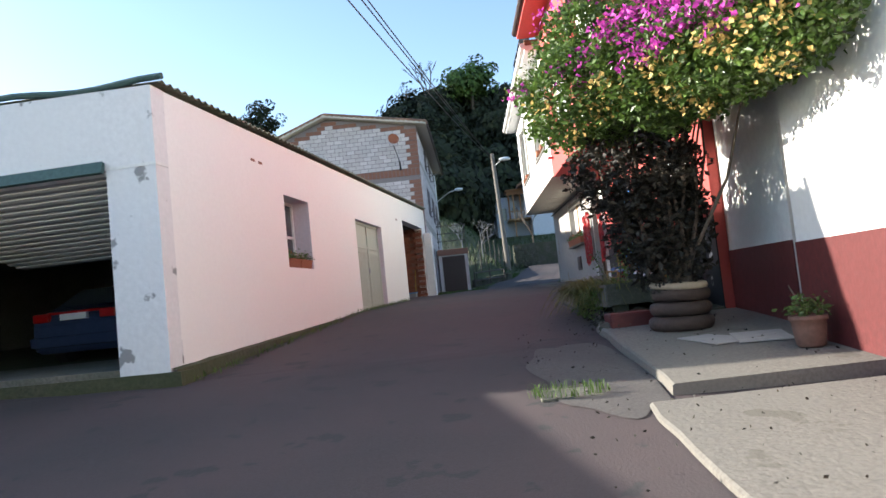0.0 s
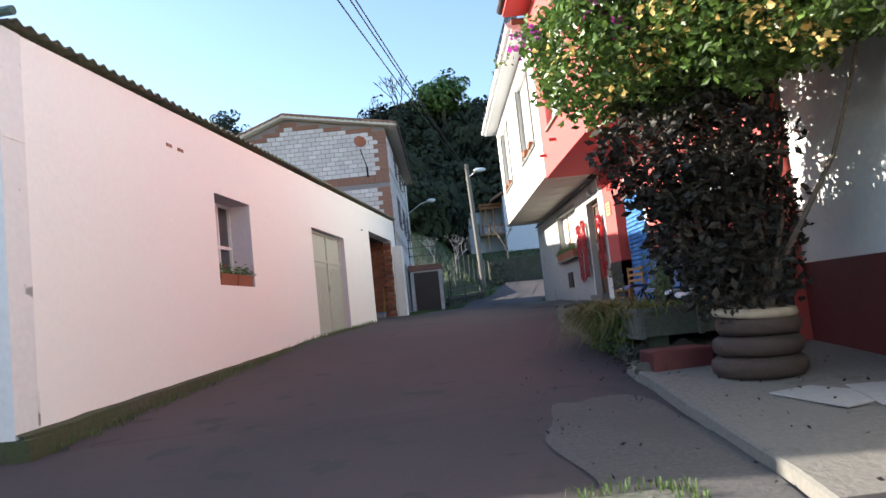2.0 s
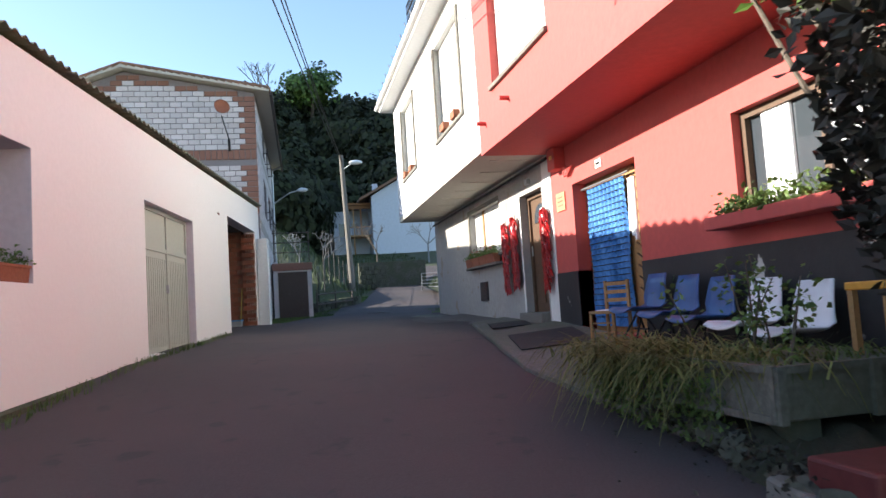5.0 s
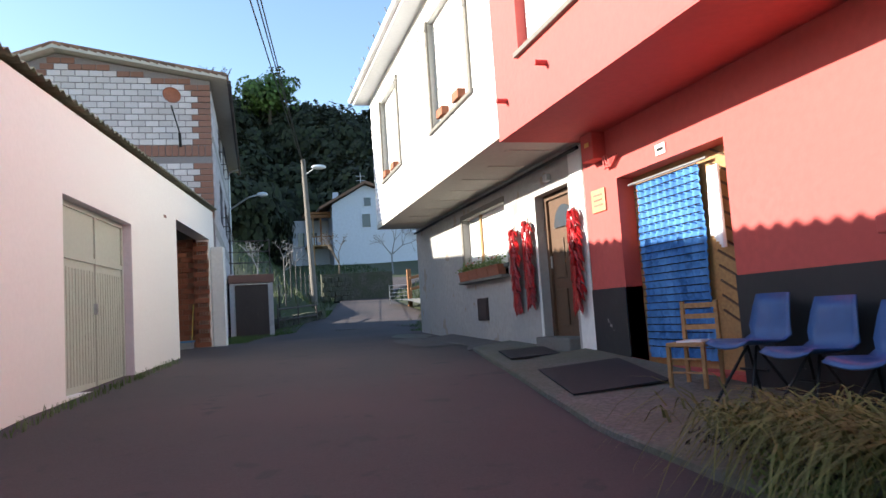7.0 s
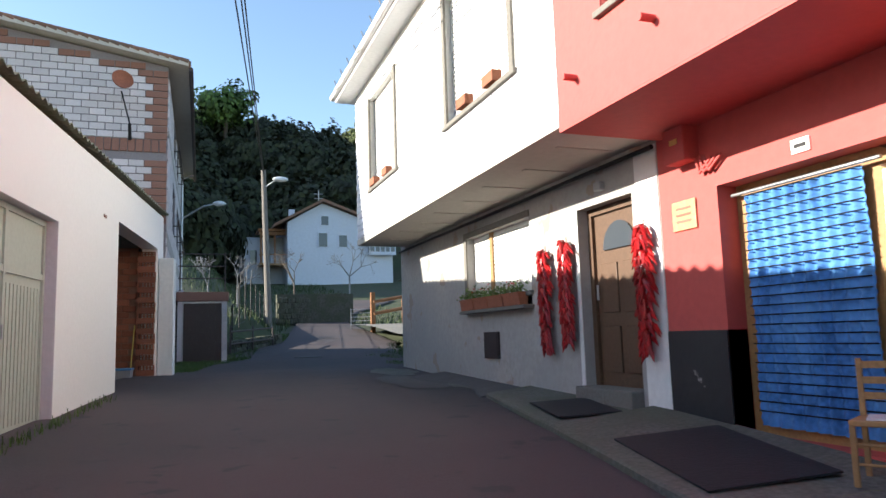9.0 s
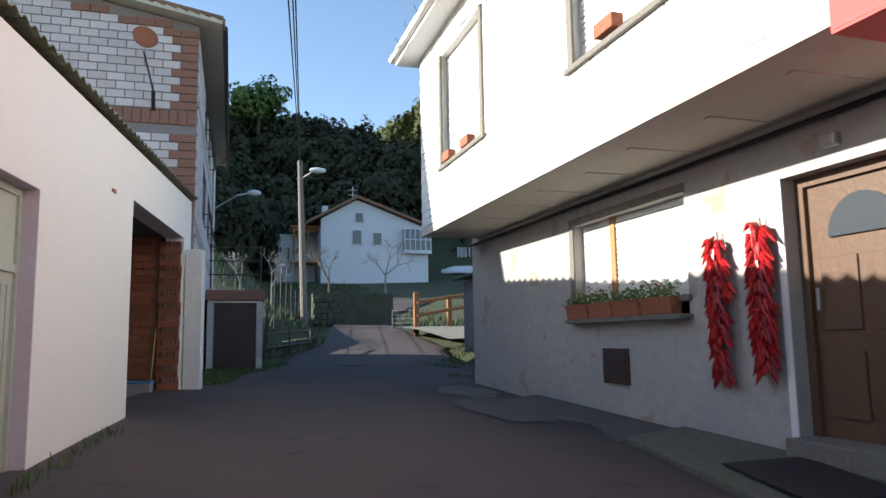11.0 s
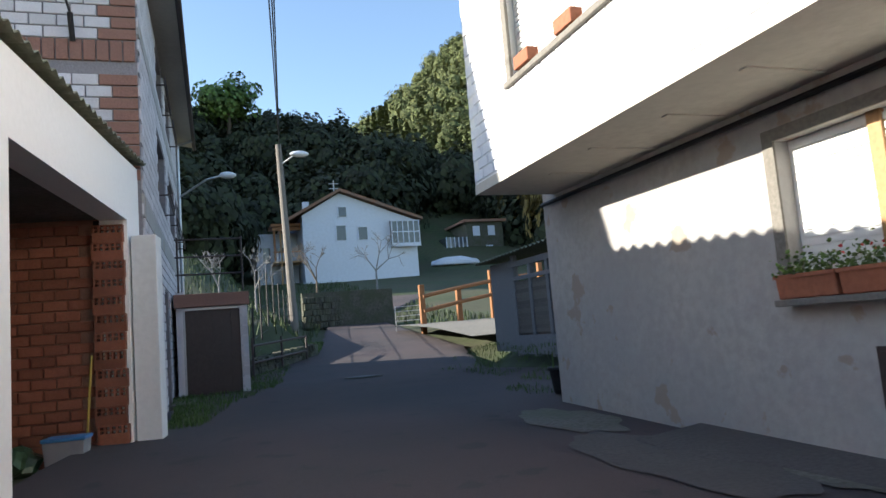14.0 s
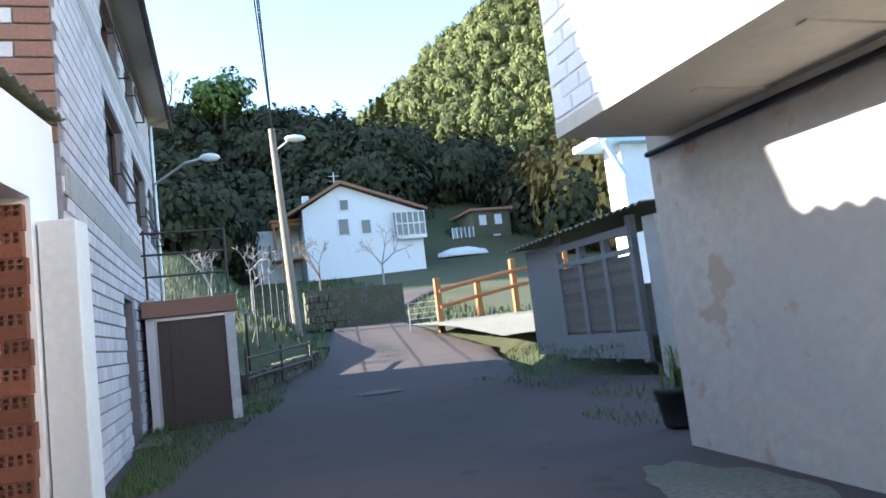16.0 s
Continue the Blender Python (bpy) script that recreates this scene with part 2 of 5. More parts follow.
def cells(x0, x1, a0, a1, z0, top, holes, axis="y"):
    """A wall of thickness x0..x1 that runs from a0 to a1 along an axis, with rectangular openings (a, a, z, z) and a top that may slope."""
    bm = bmesh.new()
    cuts = sorted({a0, a1, *[h[0] for h in holes], *[h[1] for h in holes]})
    for a, b in zip(cuts, cuts[1:]):
        over = sorted((h[2], h[3]) for h in holes if h[0] < (a + b) / 2 < h[1])
        low = z0
        spans = []
        for h0, h1 in over:
            spans.append(((low, low), (h0, h0)))
            low = h1
        spans.append(((low, low), (top(a), top(b))))
        for (l0, l1), (t0, t1) in spans:
            if t0 - l0 < 1e-4 and t1 - l1 < 1e-4:
                continue
            v = [(x0, a, l0), (x1, a, l0), (x1, b, l1), (x0, b, l1), (x0, a, t0), (x1, a, t0), (x1, b, t1), (x0, b, t1)]
            if axis == "x":
                v = [(y, x, z) for x, y, z in v]
            add(bm, quads(v, ((0, 3, 2, 1), (4, 5, 6, 7), (0, 1, 5, 4), (1, 2, 6, 5), (2, 3, 7, 6), (3, 0, 4, 7))))
    bmesh.ops.remove_doubles(bm, verts=bm.verts[:], dist=0.0005)
    bmesh.ops.recalc_face_normals(bm, faces=bm.faces[:])
    return bm


def brick_mesh(name, w, d, h, material, bevel=0.006):
    bm = box(-w / 2, w / 2, -d / 2, d / 2, -h / 2, h / 2, bevel=0)
    bmesh.ops.bevel(bm, geom=[e for e in bm.edges], offset=bevel, segments=1, affect="EDGES")
    me = bpy.data.meshes.new(name)
    bm.to_mesh(me)
    bm.free()
    me.materials.append(material)
    return me


def leaf_cloud(spots, size, rnd, spread=1.0, long=1.8, droop=0.0):
    """Many small folded leaves at the given spots, as vertex and face lists."""
    vs, fs = [], []
    for p in spots:
        a = Vector((rnd.gauss(0, 1), rnd.gauss(0, 1), rnd.gauss(0, 0.7) - droop)).normalized()
        b = a.cross(Vector((rnd.gauss(0, 1), rnd.gauss(0, 1), rnd.gauss(0, 1)))).normalized()
        c = a.cross(b)
        s = size * rnd.uniform(0.6, 1.3)
        k = len(vs)
        p = Vector(p)
        vs += [p, p + a * s * long * 0.5 + b * s * 0.5, p + a * s * long, p + a * s * long * 0.5 - b * s * 0.5]
        vs[k + 1] += c * s * 0.15
        vs[k + 3] += c * s * 0.15
        fs += [(k, k + 1, k + 2), (k, k + 2, k + 3)]
    return vs, fs


def cloud_part(name, vf, material, parent=None, label="", kind=""):
    me = bpy.data.meshes.new(name)
    me.from_pydata([tuple(v) for v in vf[0]], [], vf[1])
    me.materials.append(material)
    ob = new(name, me)
    if parent:
        ob.parent = parent
    if label:
        tagged(ob, label)
    if kind:
        tagged(ob, kind=kind)
    return ob


def lerp_table(x, xs, ys):
    return float(np.interp(x, xs, ys))


# ---- ground ----
GY = (-40, -20, -5, 3.95, 7, 14.5, 20.8, 23, 32, 41, 50, 60, 82, 110, 160, 300)
GZ = (-3, -1.5, -0.42, 0.34, 0.62, 1.2, 1.42, 1.5, 1.6, 2.5, 3.4, 4.8, 8.0, 11, 16, 30)


def road_z(y):
    return lerp_table(y, GY, GZ)


def smooth(a, b, x):
    t = min(1, max(0, (x - a) / (b - a)))
    return t * t * (3 - 2 * t)


def land_z(x, y):
    """The lie of the land: the lane, the garden bank, the wooded slope and the mountain."""
    z = road_z(y)
    z += 1.0 * smooth(34, 37, y) * smooth(3.2, 1.6, x) + 2.4 * smooth(40, 70, y) * smooth(4, -2, x)
    z += 0.45 * smooth(24.5, 28, y) * smooth(4.6, 6.2, x) * smooth(46, 36, y)
    z += 26 * smooth(88, 165, y + 0.25 * x + 6 * noise.noise((x * 0.02, y * 0.02, 3))) * smooth(95, 10, x) * smooth(-42, 2, x)
    # an unseen spur added to the west to shade the farmhouse and slope behind
    z += 92 * min(1.0, 2.3 * max(0.0, 1 - math.hypot((x + 190) / 85, (y - 170) / 75)))
    dx, dy = x - 303, y - 430
    z += 270 * max(0.0, 1 - math.hypot(dx / 310, dy / 320)) ** 1.0 * (1 + 0.12 * noise.noise((x * 0.012, y * 0.012, 0)))
    z += 1.2 * smooth(60, 120, y) * noise.noise((x * 0.05, y * 0.05, 1))
    return z


def axis_steps(lo, hi, near_lo, near_hi, fine, ratio=1.22):
    out = [near_lo + i * fine for i in range(int((near_hi - near_lo) / fine) + 1)]
    s, v = fine, out[-1]
    while v < hi:
        s *= ratio
        v += s
        out.append(v)
    s, v = fine, near_lo
    while v > lo:
        s *= ratio
        v -= s
        out.insert(0, v)
    return out


def sheet(xs, ys, f):
    vs = [(x, y, f(x, y)) for y in ys for x in xs]
    w = len(xs)
    fs = [(j * w + i, j * w + i + 1, (j + 1) * w + i + 1, (j + 1) * w + i) for j in range(len(ys) - 1) for i in range(w - 1)]
    return vs, fs


def lane_edges(y):
    left = lerp_table(y, (-40, 6.5, 7, 25, 29, 33, 37, 44, 52, 62), (-14, -14, -4.2, -1.6, -0.9, 0.2, 2.9, 4.4, 6.0, 11))
    right = lerp_table(y, (-40, 24, 30, 36, 40, 46, 52, 62), (8, 8, 5.6, 7.2, 7.3, 7.6, 9.3, 15))
    return left, right


def under_road(x, y):
    z = land_z(x, y)
    a, b = lane_edges(min(y, 62))
    if -14 < x < 12 and y < 34:
        return min(z, road_z(y)) - 0.25 if a - 1 < x < b + 1 else z - 0.06
    if a - 1.0 < x < b + 1.0 and y < 63:
        return road_z(y) - 0.12
    return z - 0.06


ground = cloud_part("ground", sheet(axis_steps(-700, 900, -16, 30, 1.0), axis_steps(-60, 1100, -12, 100, 1.0), under_road), SOIL)
tagged(ground, "grassy earth banks and wooded slopes", "ground", kind="structure")
for p in ground.data.polygons:
    p.use_smooth = True


def lane_z(x, y):
    return road_z(y) + 0.012 * noise.noise((x * 0.9, y * 0.5, 0)) - 0.02 * smooth(1.2, 0.2, abs(x + 1.0))


lane_v, lane_f = [], []
ly = [-40, -25] + [-14 + 0.5 * i for i in range(152)]
for y in ly:
    a, b = lane_edges(y)
    for i in range(25):
        x = a + (b - a) * i / 24
        edge = 0.12 * noise.noise((y * 1.1, i, 7)) if i in (0, 24) and y > 24 else 0
        lane_v.append((x + edge, y, lane_z(x, y) - (0.05 if i in (0, 24) and y > 26 else 0)))
for j in range(len(ly) - 1):
    for i in range(24):
        k = j * 25 + i
        lane_f.append((k, k + 1, k + 26, k + 25))
road = cloud_part("road", (lane_v, lane_f), ASPHALT)
tagged(road, "worn purplish-grey asphalt lane climbing between houses", "road", kind="structure")
for p in road.data.polygons:
    p.use_smooth = True

# ---- left: long pink garage ----
LT = -7.89
LM = pose(-3.63, 6.91, 0, 0, 0, LT)


def ltop(y):
    return 4.40 + 0.0213 * y


garage = thing("garage_building", "long low garage with pale pink rendered side and peeling white front", "garage", LM)
OD = (14.14, 17.56, 1.29, 4.04)
GD = (8.57, 11.2, 1.26, 3.55)
GW = (3.92, 5.23, 2.19, 3.55)
side_wall = part("wall", cells(-0.3, 0, 0.0, 18.2, 0.4, ltop, [GW, GD, OD]), PINKWALL, garage, "pale pink rendered side wall")
front = bmesh.new()
add(front, cells(-0.3, 0.004, -9.0, 0.0, 0.4, lambda a: 4.41 - 0.02 * a, [(-4.6, -0.69, 0.5, 3.38)], "x"))
front.transform(Matrix.Translation((0, -0.002, 0)))
part("wall", front, PEEL, garage, "white front wall with flaking paint")
part("lintel", box(-9.0, 0.012, -0.31, -0.016, 3.38, 3.42), WHITEWALL, garage)
inner = bmesh.new()
box(-9.0, -8.7, 0.0, 9.0, 0.4, 4.5, inner)
add(inner, cells(8.7, 9.0, -8.7, -0.3, 0.4, lambda a: 4.5, [(-6.6, -6.0, 2.15, 3.0)], "x"))
part("back_wall", inner, OLDCONC, garage)
part("floor_slab", box(-8.7, -0.3, -0.3, 9.0, 0.4, 0.84), OLDCONC, garage)
part("partition", box(-6.0, -0.3, 13.7, 13.9, 0.4, 4.4), BRICKO, garage)
part("ceiling_panel", box(-8.7, -0.3, 0.0, 13.9, 4.0, 4.1), OLDCONC, garage)
bay = bmesh.new()
box(-5.5, -5.3, 13.9, 18.2, 0.6, 4.5, bay)
part("back_wall", bay, OLDCONC, garage)
part("floor_slab", box(-5.3, 0.2, 13.9, 17.9, 0.6, 1.30), CONCRETE, garage)
part("ceiling_panel", box(-5.3, -0.3, 13.9, 18.2, 4.06, 4.2), OLDCONC, garage)


# corrugated roof: waves run across, the wavy ends hang over the side wall
def wavy_roof(x0, x1, y0, y1, zf, wave=0.19, amp=0.022, thick=0.012):
    n = int((y1 - y0) / wave * 8)
    vs, fs = [], []
    for i in range(n + 1):
        y = y0 + (y1 - y0) * i / n
        d = amp * math.sin(2 * math.pi * y / wave)
        for x in (x0, x1):
            vs += [(x, y, zf(x, y) + d), (x, y, zf(x, y) + d + thick)]
    for i in range(n):
        a, b = i * 4, i * 4 + 4
        fs += [(a, a + 2, b + 2, b), (a + 1, b + 1, b + 3, a + 3), (a, b, b + 1, a + 1), (a + 2, a + 3, b + 3, b + 2)]
    return vs, fs


cloud_part("roof_sheet", wavy_roof(-9.1, 0.09, -0.25, 18.3, lambda x, y: ltop(y) + 0.07 - 0.02 * x), SHEET, garage, "mossy corrugated roof sheets")
flash = bmesh.new()
for i in range(30):
    x = -9.0 + i * 0.305
    z = 4.48 - 0.02 * x + 0.035 * math.sin(i * 0.9)
    rod((x, -0.27, z), (x + 0.31, -0.27, 4.48 - 0.02 * (x + 0.305) + 0.035 * math.sin((i + 1) * 0.9)), 0.045, bm=flash, seg=8)
part("ridge_flashing", flash, SHEETG, garage, "wavy green roof edge")
# jamb linings
for a, b, c, d in (GW, GD):
    part("jamb", box(-0.46, -0.004, b - 0.004, b + 0.02, c, d), LILAC, garage, "lilac painted jamb")
    part("jamb", box(-0.46, -0.302, a - 0.1, a, c, d), LILAC, garage, "lilac painted jamb")
    part("lintel_lining", box(-0.46, -0.004, a, b, d - 0.004, d + 0.015), LILAC, garage)
plinth = bmesh.new()
prow = []
for i in range(57):
    y = -0.3 + i * 0.325
    zt = lerp_table(y, (-0.3, 0, 8.6, 14, 19), (0.8, 0.82, 1.22, 1.3, 1.46)) + 0.012 * noise.noise((y * 2, 0, 9))
    w = lerp_table(y, (0, 3, 19), (0.1, 0.07, 0.06)) + 0.04 * noise.noise((y * 1.3, 3, 9))
    prow.append([plinth.verts.new(v) for v in ((-0.01, y, zt), (w, y, zt - 0.02), (w + 0.05, y, zt - 0.5))])
for a, b in zip(prow, prow[1:]):
    for k in range(2):
        plinth.faces.new((a[k], b[k], b[k + 1], a[k + 1]))
bmesh.ops.recalc_face_normals(plinth, faces=plinth.faces[:])
part("kerb", plinth, MOSS, garage, "mossy concrete kerb")
part("kerb", box(-9, 0.16, -0.35, -0.004, 0.2, 0.76), MOSS, garage, "mossy concrete threshold")
for y in (2.6, 2.9, 13.2):
    part("vent", box(-0.01, 0.012, y, y + 0.14, 3.95, 3.99), BRICKR, garage)
# window in the side wall
part("flaked_patch", box(-0.66, 0.006, -0.012, 0.01, 0.78, 1.14), FLAKED, garage, "flaking paint at the foot of the pier")
gw = part("window", box(-0.42, -0.38, GW[0], GW[1], GW[2], GW[3]), GLASS, garage, "dark window with white bars")
wf = bmesh.new()
for y in (GW[0], 4.72, GW[1] - 0.05):
    box(-0.38, -0.34, y, y + 0.05, GW[2], GW[3], wf)
for z in (GW[2], 2.82, GW[3] - 0.05):
    box(-0.378, -0.338, GW[0], GW[1], z, z + 0.05, wf)
part("frame", wf, WHITEWALL, gw)
# metal garage door
gdoor = part("garage_door", box(-0.2, -0.15, GD[0], GD[1], GD[2], GD[3]), GDOOR, garage, "pale green ribbed metal door")
for i in range(27):
    part("rib", box(-0.15, -0.14, GD[0] + 0.06 + i * 0.1, GD[0] + 0.1 + i * 0.1, GD[2] + 0.08, GD[2] + 1.5), GDOOR, gdoor)
fr = bmesh.new()
for y in (GD[0], 9.0 + 1.0, GD[1] - 0.06):
    box(-0.15, -0.125, y, y + 0.06, GD[2], GD[3], fr)
box(-0.15, -0.128, GD[0], GD[1], 2.86, 2.93, fr)
box(-0.15, -0.128, GD[0], GD[1], GD[3] - 0.07, GD[3], fr)
part("frame", fr, GDOOR, gdoor)
part("handle", box(-0.125, -0.08, 9.9, 9.93, 2.2, 2.34), GREYMET, gdoor)
# tilted up-and-over door of the front opening
tilt = thing("up_and_over_door", "raised ribbed metal garage door tilted inside the opening", "garage door", LM @ pose(-2.64, 0.35, 3.26, -14, 0, 0))
part("panel", box(-1.94, 1.94, -0.7, 2.6, -0.03, 0.0), GREYMET, tilt)
for i in range(16):
    part("rib", box(-1.94, 1.94, -0.6 + i * 0.2, -0.52 + i * 0.2, -0.05, -0.03), WHITEWALL, tilt)
part("edge", box(-1.95, 1.95, -0.76, -0.7, -0.1, 0.05), SHEETG, tilt)

# ---- brick house ----
BM = pose(-1.09, 24.95, 0, 0, 0, -1.4)
bhouse = thing("brick_house", "unrendered house of pale bricks with red-brown brick corners", "house", BM)


def gable_z(x):
    return lerp_table(x, (-7.6, -3.52, 0), (7.2, 8.76, 8.14))


SW = [(3.3, 4.9, 7.0, 7.9), (5.8, 7.2, 7.0, 7.9), (3.1, 4.9, 5.0, 6.2), (6.2, 8.2, 5.0, 6.2), (8.7, 9.8, 5.0, 6.2), (3.65, 4.65, 1.4, 3.55)]
core = bmesh.new()
for x0, x1 in ((-7.6, -3.52), (-3.52, 0)):
    add(core, cells(0.0, 0.25, x0, x1, 1.0, gable_z, [], "x"))
part("wall", core, MORTAR, bhouse)
part("wall", cells(-0.25, -0.002, 0.25, 10.2, 1.0, lambda a: 8.1, SW), MORTAR, bhouse)
part("wall", box(-7.6, -0.25, 9.95, 10.2, 1.0, 7.2), MORTAR, bhouse)
ROOF = [(-8.1, 7.05), (-3.52, 8.8), (0.42, 8.1)]
rf = quads([(x, y, z + h) for h in (0, 0.1) for y in (-0.3, 11.0) for x, z in ROOF],
           ((0, 3, 4, 1), (1, 4, 5, 2), (6, 7, 10, 9), (7, 8, 11, 10), (0, 1, 7, 6), (1, 2, 8, 7), (3, 9, 10, 4), (4, 10, 11, 5), (2, 5, 11, 8), (0, 6, 9, 3)))
bmesh.ops.recalc_face_normals(rf, faces=rf.faces[:])
roof = part("roof", rf, SOFFIT, bhouse, "roof of clay tiles over a pale concrete slab")
for (xa, za), (xb, zb) in ((ROOF[2], ROOF[1]), (ROOF[0], ROOF[1])):
    for i in range(20):
        a, b = i / 20, (i + 1) / 20
        part("verge_tile", rod((xa + (xb - xa) * a, -0.25, za + (zb - za) * a + 0.10), (xa + (xb - xa) * b, -0.25, za + (zb - za) * b + 0.12), 0.075, 0.06, seg=7), TILE, roof)
for i in range(56):
    part("eaves_tile", rod((0.28, -0.2 + i * 0.2, 8.2), (0.46, -0.2 + i * 0.2, 8.17), 0.075, seg=7), TILE, roof)
part("gutter", rod((0.47, -0.2, 8.06), (0.47, 11.0, 8.06), 0.05), BROWNMET, bhouse)
part("downpipe", add(rod((0.06, 10.05, 1.6), (0.06, 10.05, 7.9), 0.045), rod((0.06, 10.05, 7.9), (0.45, 10.05, 8.05), 0.045)), GREYMET, bhouse)
for k, (a, b, c, d) in enumerate(SW):
    if c > 2:
        w = part("window", box(-0.2, -0.16, a, b, c, d), GLASS, bhouse)
        f = bmesh.new()
        box(-0.15, -0.1, a, a + 0.07, c, d, f)
        box(-0.15, -0.1, b - 0.07, b, c, d, f)
        box(-0.149, -0.101, a, b, d - 0.07, d, f)
        part("frame", f, WOODD, w)
        g = bmesh.new()
        for z in (c + 0.1, c + 0.25):
            rod((0.16, a - 0.05, z), (0.16, b + 0.05, z), 0.014, bm=g, seg=6)
        for y in (a - 0.05, b + 0.05):
            rod((-0.01, y, c + 0.1), (0.16, y, c + 0.1), 0.014, bm=g, seg=6)
            rod((0.16, y, c + 0.1), (0.16, y, c + 0.25), 0.014, bm=g, seg=6)
        part("flower_rail", g, BROWNMET, w)
    else:
        part("door", box(-0.2, -0.14, a, b, c, d), WOODD, bhouse)
part("step", box(0.05, 0.45, 3.2, 4.9, 1.2, 1.58), OLDCONC, bhouse)
rest_v, rest_f = [], []


def lay(name, me, m, thing_ob, count, near):
    """A brick as a part where the walk passes near, else as a block of the joined rest."""
    if near and count[0] < 290:
        ob = new(name, me)
        ob.parent = thing_ob
        ob.matrix_basis = m
        count[0] += 1
        return
    k = len(rest_v)
    rest_v.extend([tuple(m @ v.co) for v in me.vertices])
    rest_f.extend([tuple(i + k for i in p.vertices) for p in me.polygons])


# ---- right: house, grey ground floor, white brick upper floor; red neighbour ----
house = thing("white_house", "two-storey house with grey rendered ground floor and white brick overhang", "house")
WG = (17.22, 19.4, 2.48, 3.64)
WD = (14.94, 16.0, 1.44, 3.5)
part("wall", cells(3.55, 3.85, 14.49, 23.05, 0.9, lambda a: 4.06, [WG, WD]), GREYREND, house, "grey cement ground-floor wall")
part("wall", box(3.85, 11, 22.8, 23.05, 0.9, 4.06), GREYREND, house)
part("wall", box(2.7, 11, 22.5, 22.75, 4.06, 7.0), WHITEWALL, house, "white end wall of the upper floor")
UPW = [(19.72, 21.6, 4.86, 6.6), (15.27, 17.4, 4.83, 6.62)]
part("wall", cells(2.458, 2.7, 14.43, 22.75, 4.06, lambda a: 7.0, UPW), WHITEWALL, house, "white brick upper wall")
part("soffit", box(2.45, 3.86, 14.43, 22.75, 3.95, 4.058), SOFFIT, house, "bare concrete soffit")
for i in range(8):
    part("soffit_rib", box(2.75 + 0.1 * (i % 2), 3.4, 15.0 + i * 0.95, 15.07 + i * 0.95, 3.938, 3.952), SOFFIT, house)
pipe = rod((3.5, 14.5, 3.86), (3.5, 23.0, 3.86), 0.025, seg=8)
part("pipe", pipe, BLACKMET, house)
part("cornice", box(2.1, 2.75, 14.43, 23.1, 7.0, 7.14, bevel=0.03), WHITEWALL, house, "white eaves cornice")
part("roof", box(2.12, 11, 14.43, 23.05, 7.14, 7.26), TILE, house)
part("gutter", rod((2.06, 14.4, 7.12), (2.06, 23.15, 7.12), 0.065), WHITEWALL, house)
rail = thing("terrace_railing", "black iron railing with scrolls on the roof terrace", "railing")
for z in (7.34, 7.82, 7.98):
    part("rail", rod((2.25, 14.5, z), (2.25, 18.5, z), 0.016), BLACKMET, rail)
for i in range(34):
    part("baluster", rod((2.25, 14.52 + i * 0.12, 7.26), (2.25, 14.52 + i * 0.12, 7.98), 0.008, seg=6), BLACKMET, rail)
for i in range(17):
    ring = bmesh.new()
    for k in range(12):
        p, q = (Vector((2.25, 14.64 + i * 0.23 + 0.07 * math.cos(a), 7.58 + 0.12 * math.sin(a))) for a in (k * math.pi / 6, (k + 1) * math.pi / 6))
        rod(p, q, 0.007, bm=ring, seg=5)
    part("scroll", ring, BLACKMET, rail)
for i in range(14):
    part("bird_spike", rod((2.1, 14.8 + i * 0.61, 7.16), (2.02, 14.8 + i * 0.61, 7.36), 0.014, seg=5), GREYMET, house)


def shuttered(parent, a, b, c, d, x, label="white roller shutter lowered over the window"):
    w = part("window", box(x + 0.12, x + 0.16, a, b, c, d), SHUTTER, parent, label)
    for i in range(int((d - c) / 0.06)):
        part("slat", box(x + 0.105, x + 0.12, a + 0.05, b - 0.05, c + 0.008 + i * 0.06, c + 0.052 + i * 0.06), SHUTTER, w)
    part("sill", box(x - 0.05, x + 0.2, a - 0.05, b + 0.05, c - 0.06, c, bevel=0.01), CONCRETE, parent)
    return w


for a, b, c, d in UPW:
    shuttered(house, a, b, c, d, 2.45)
    part("surround", box(2.42, 2.452, a, a + 0.1, c, d), CONCRETE, house)
    part("surround", box(2.42, 2.452, b - 0.1, b, c, d), CONCRETE, house)
w = shuttered(house, WG[0], WG[1], 2.66, WG[3], 3.56, "half-lowered white roller shutter")
part("pane", box(3.72, 3.74, WG[0], WG[1], WG[2], 2.66), GLASS, w)
part("mullion", box(3.64, 3.7, 18.62, 18.72, WG[2], WG[3]), WOODL, w, "varnished wooden mullion")
part("surround", box(3.53, 3.552, WG[0] - 0.02, WG[1] + 0.1, WG[3], WG[3] + 0.09), CONCRETE, house)
part("surround", box(3.53, 3.552, WG[1], WG[1] + 0.1, WG[2], WG[3]), CONCRETE, house)
# the overhang draws back a little towards its far end
SKEW = Matrix.Identity(4)
SKEW[0][1], SKEW[0][3] = 0.012, -0.012 * 14.43
for ob in house.children_recursive:
    if min(v.co.x for v in ob.data.vertices) < 2.9:
        ob.data.transform(SKEW)
part("pilaster", box(3.54, 3.552, 14.5, 14.86, 1.3, 3.9), WHITEWALL, house, "white painted strip beside the door")
part("jamb_edge", box(3.54, 3.552, 16.0, 16.07, 1.4, 3.5), WHITEWALL, house)
part("door_lamp", box(3.47, 3.55, 15.4, 15.52, 3.62, 3.72, bevel=0.015), GREYMET, house)
part("hatch", add(box(3.52, 3.56, 18.28, 18.79, 1.75, 2.14), box(3.51, 3.53, 18.31, 18.76, 1.78, 2.11)), BROWNMET, house, "rusty brown metal hatch")
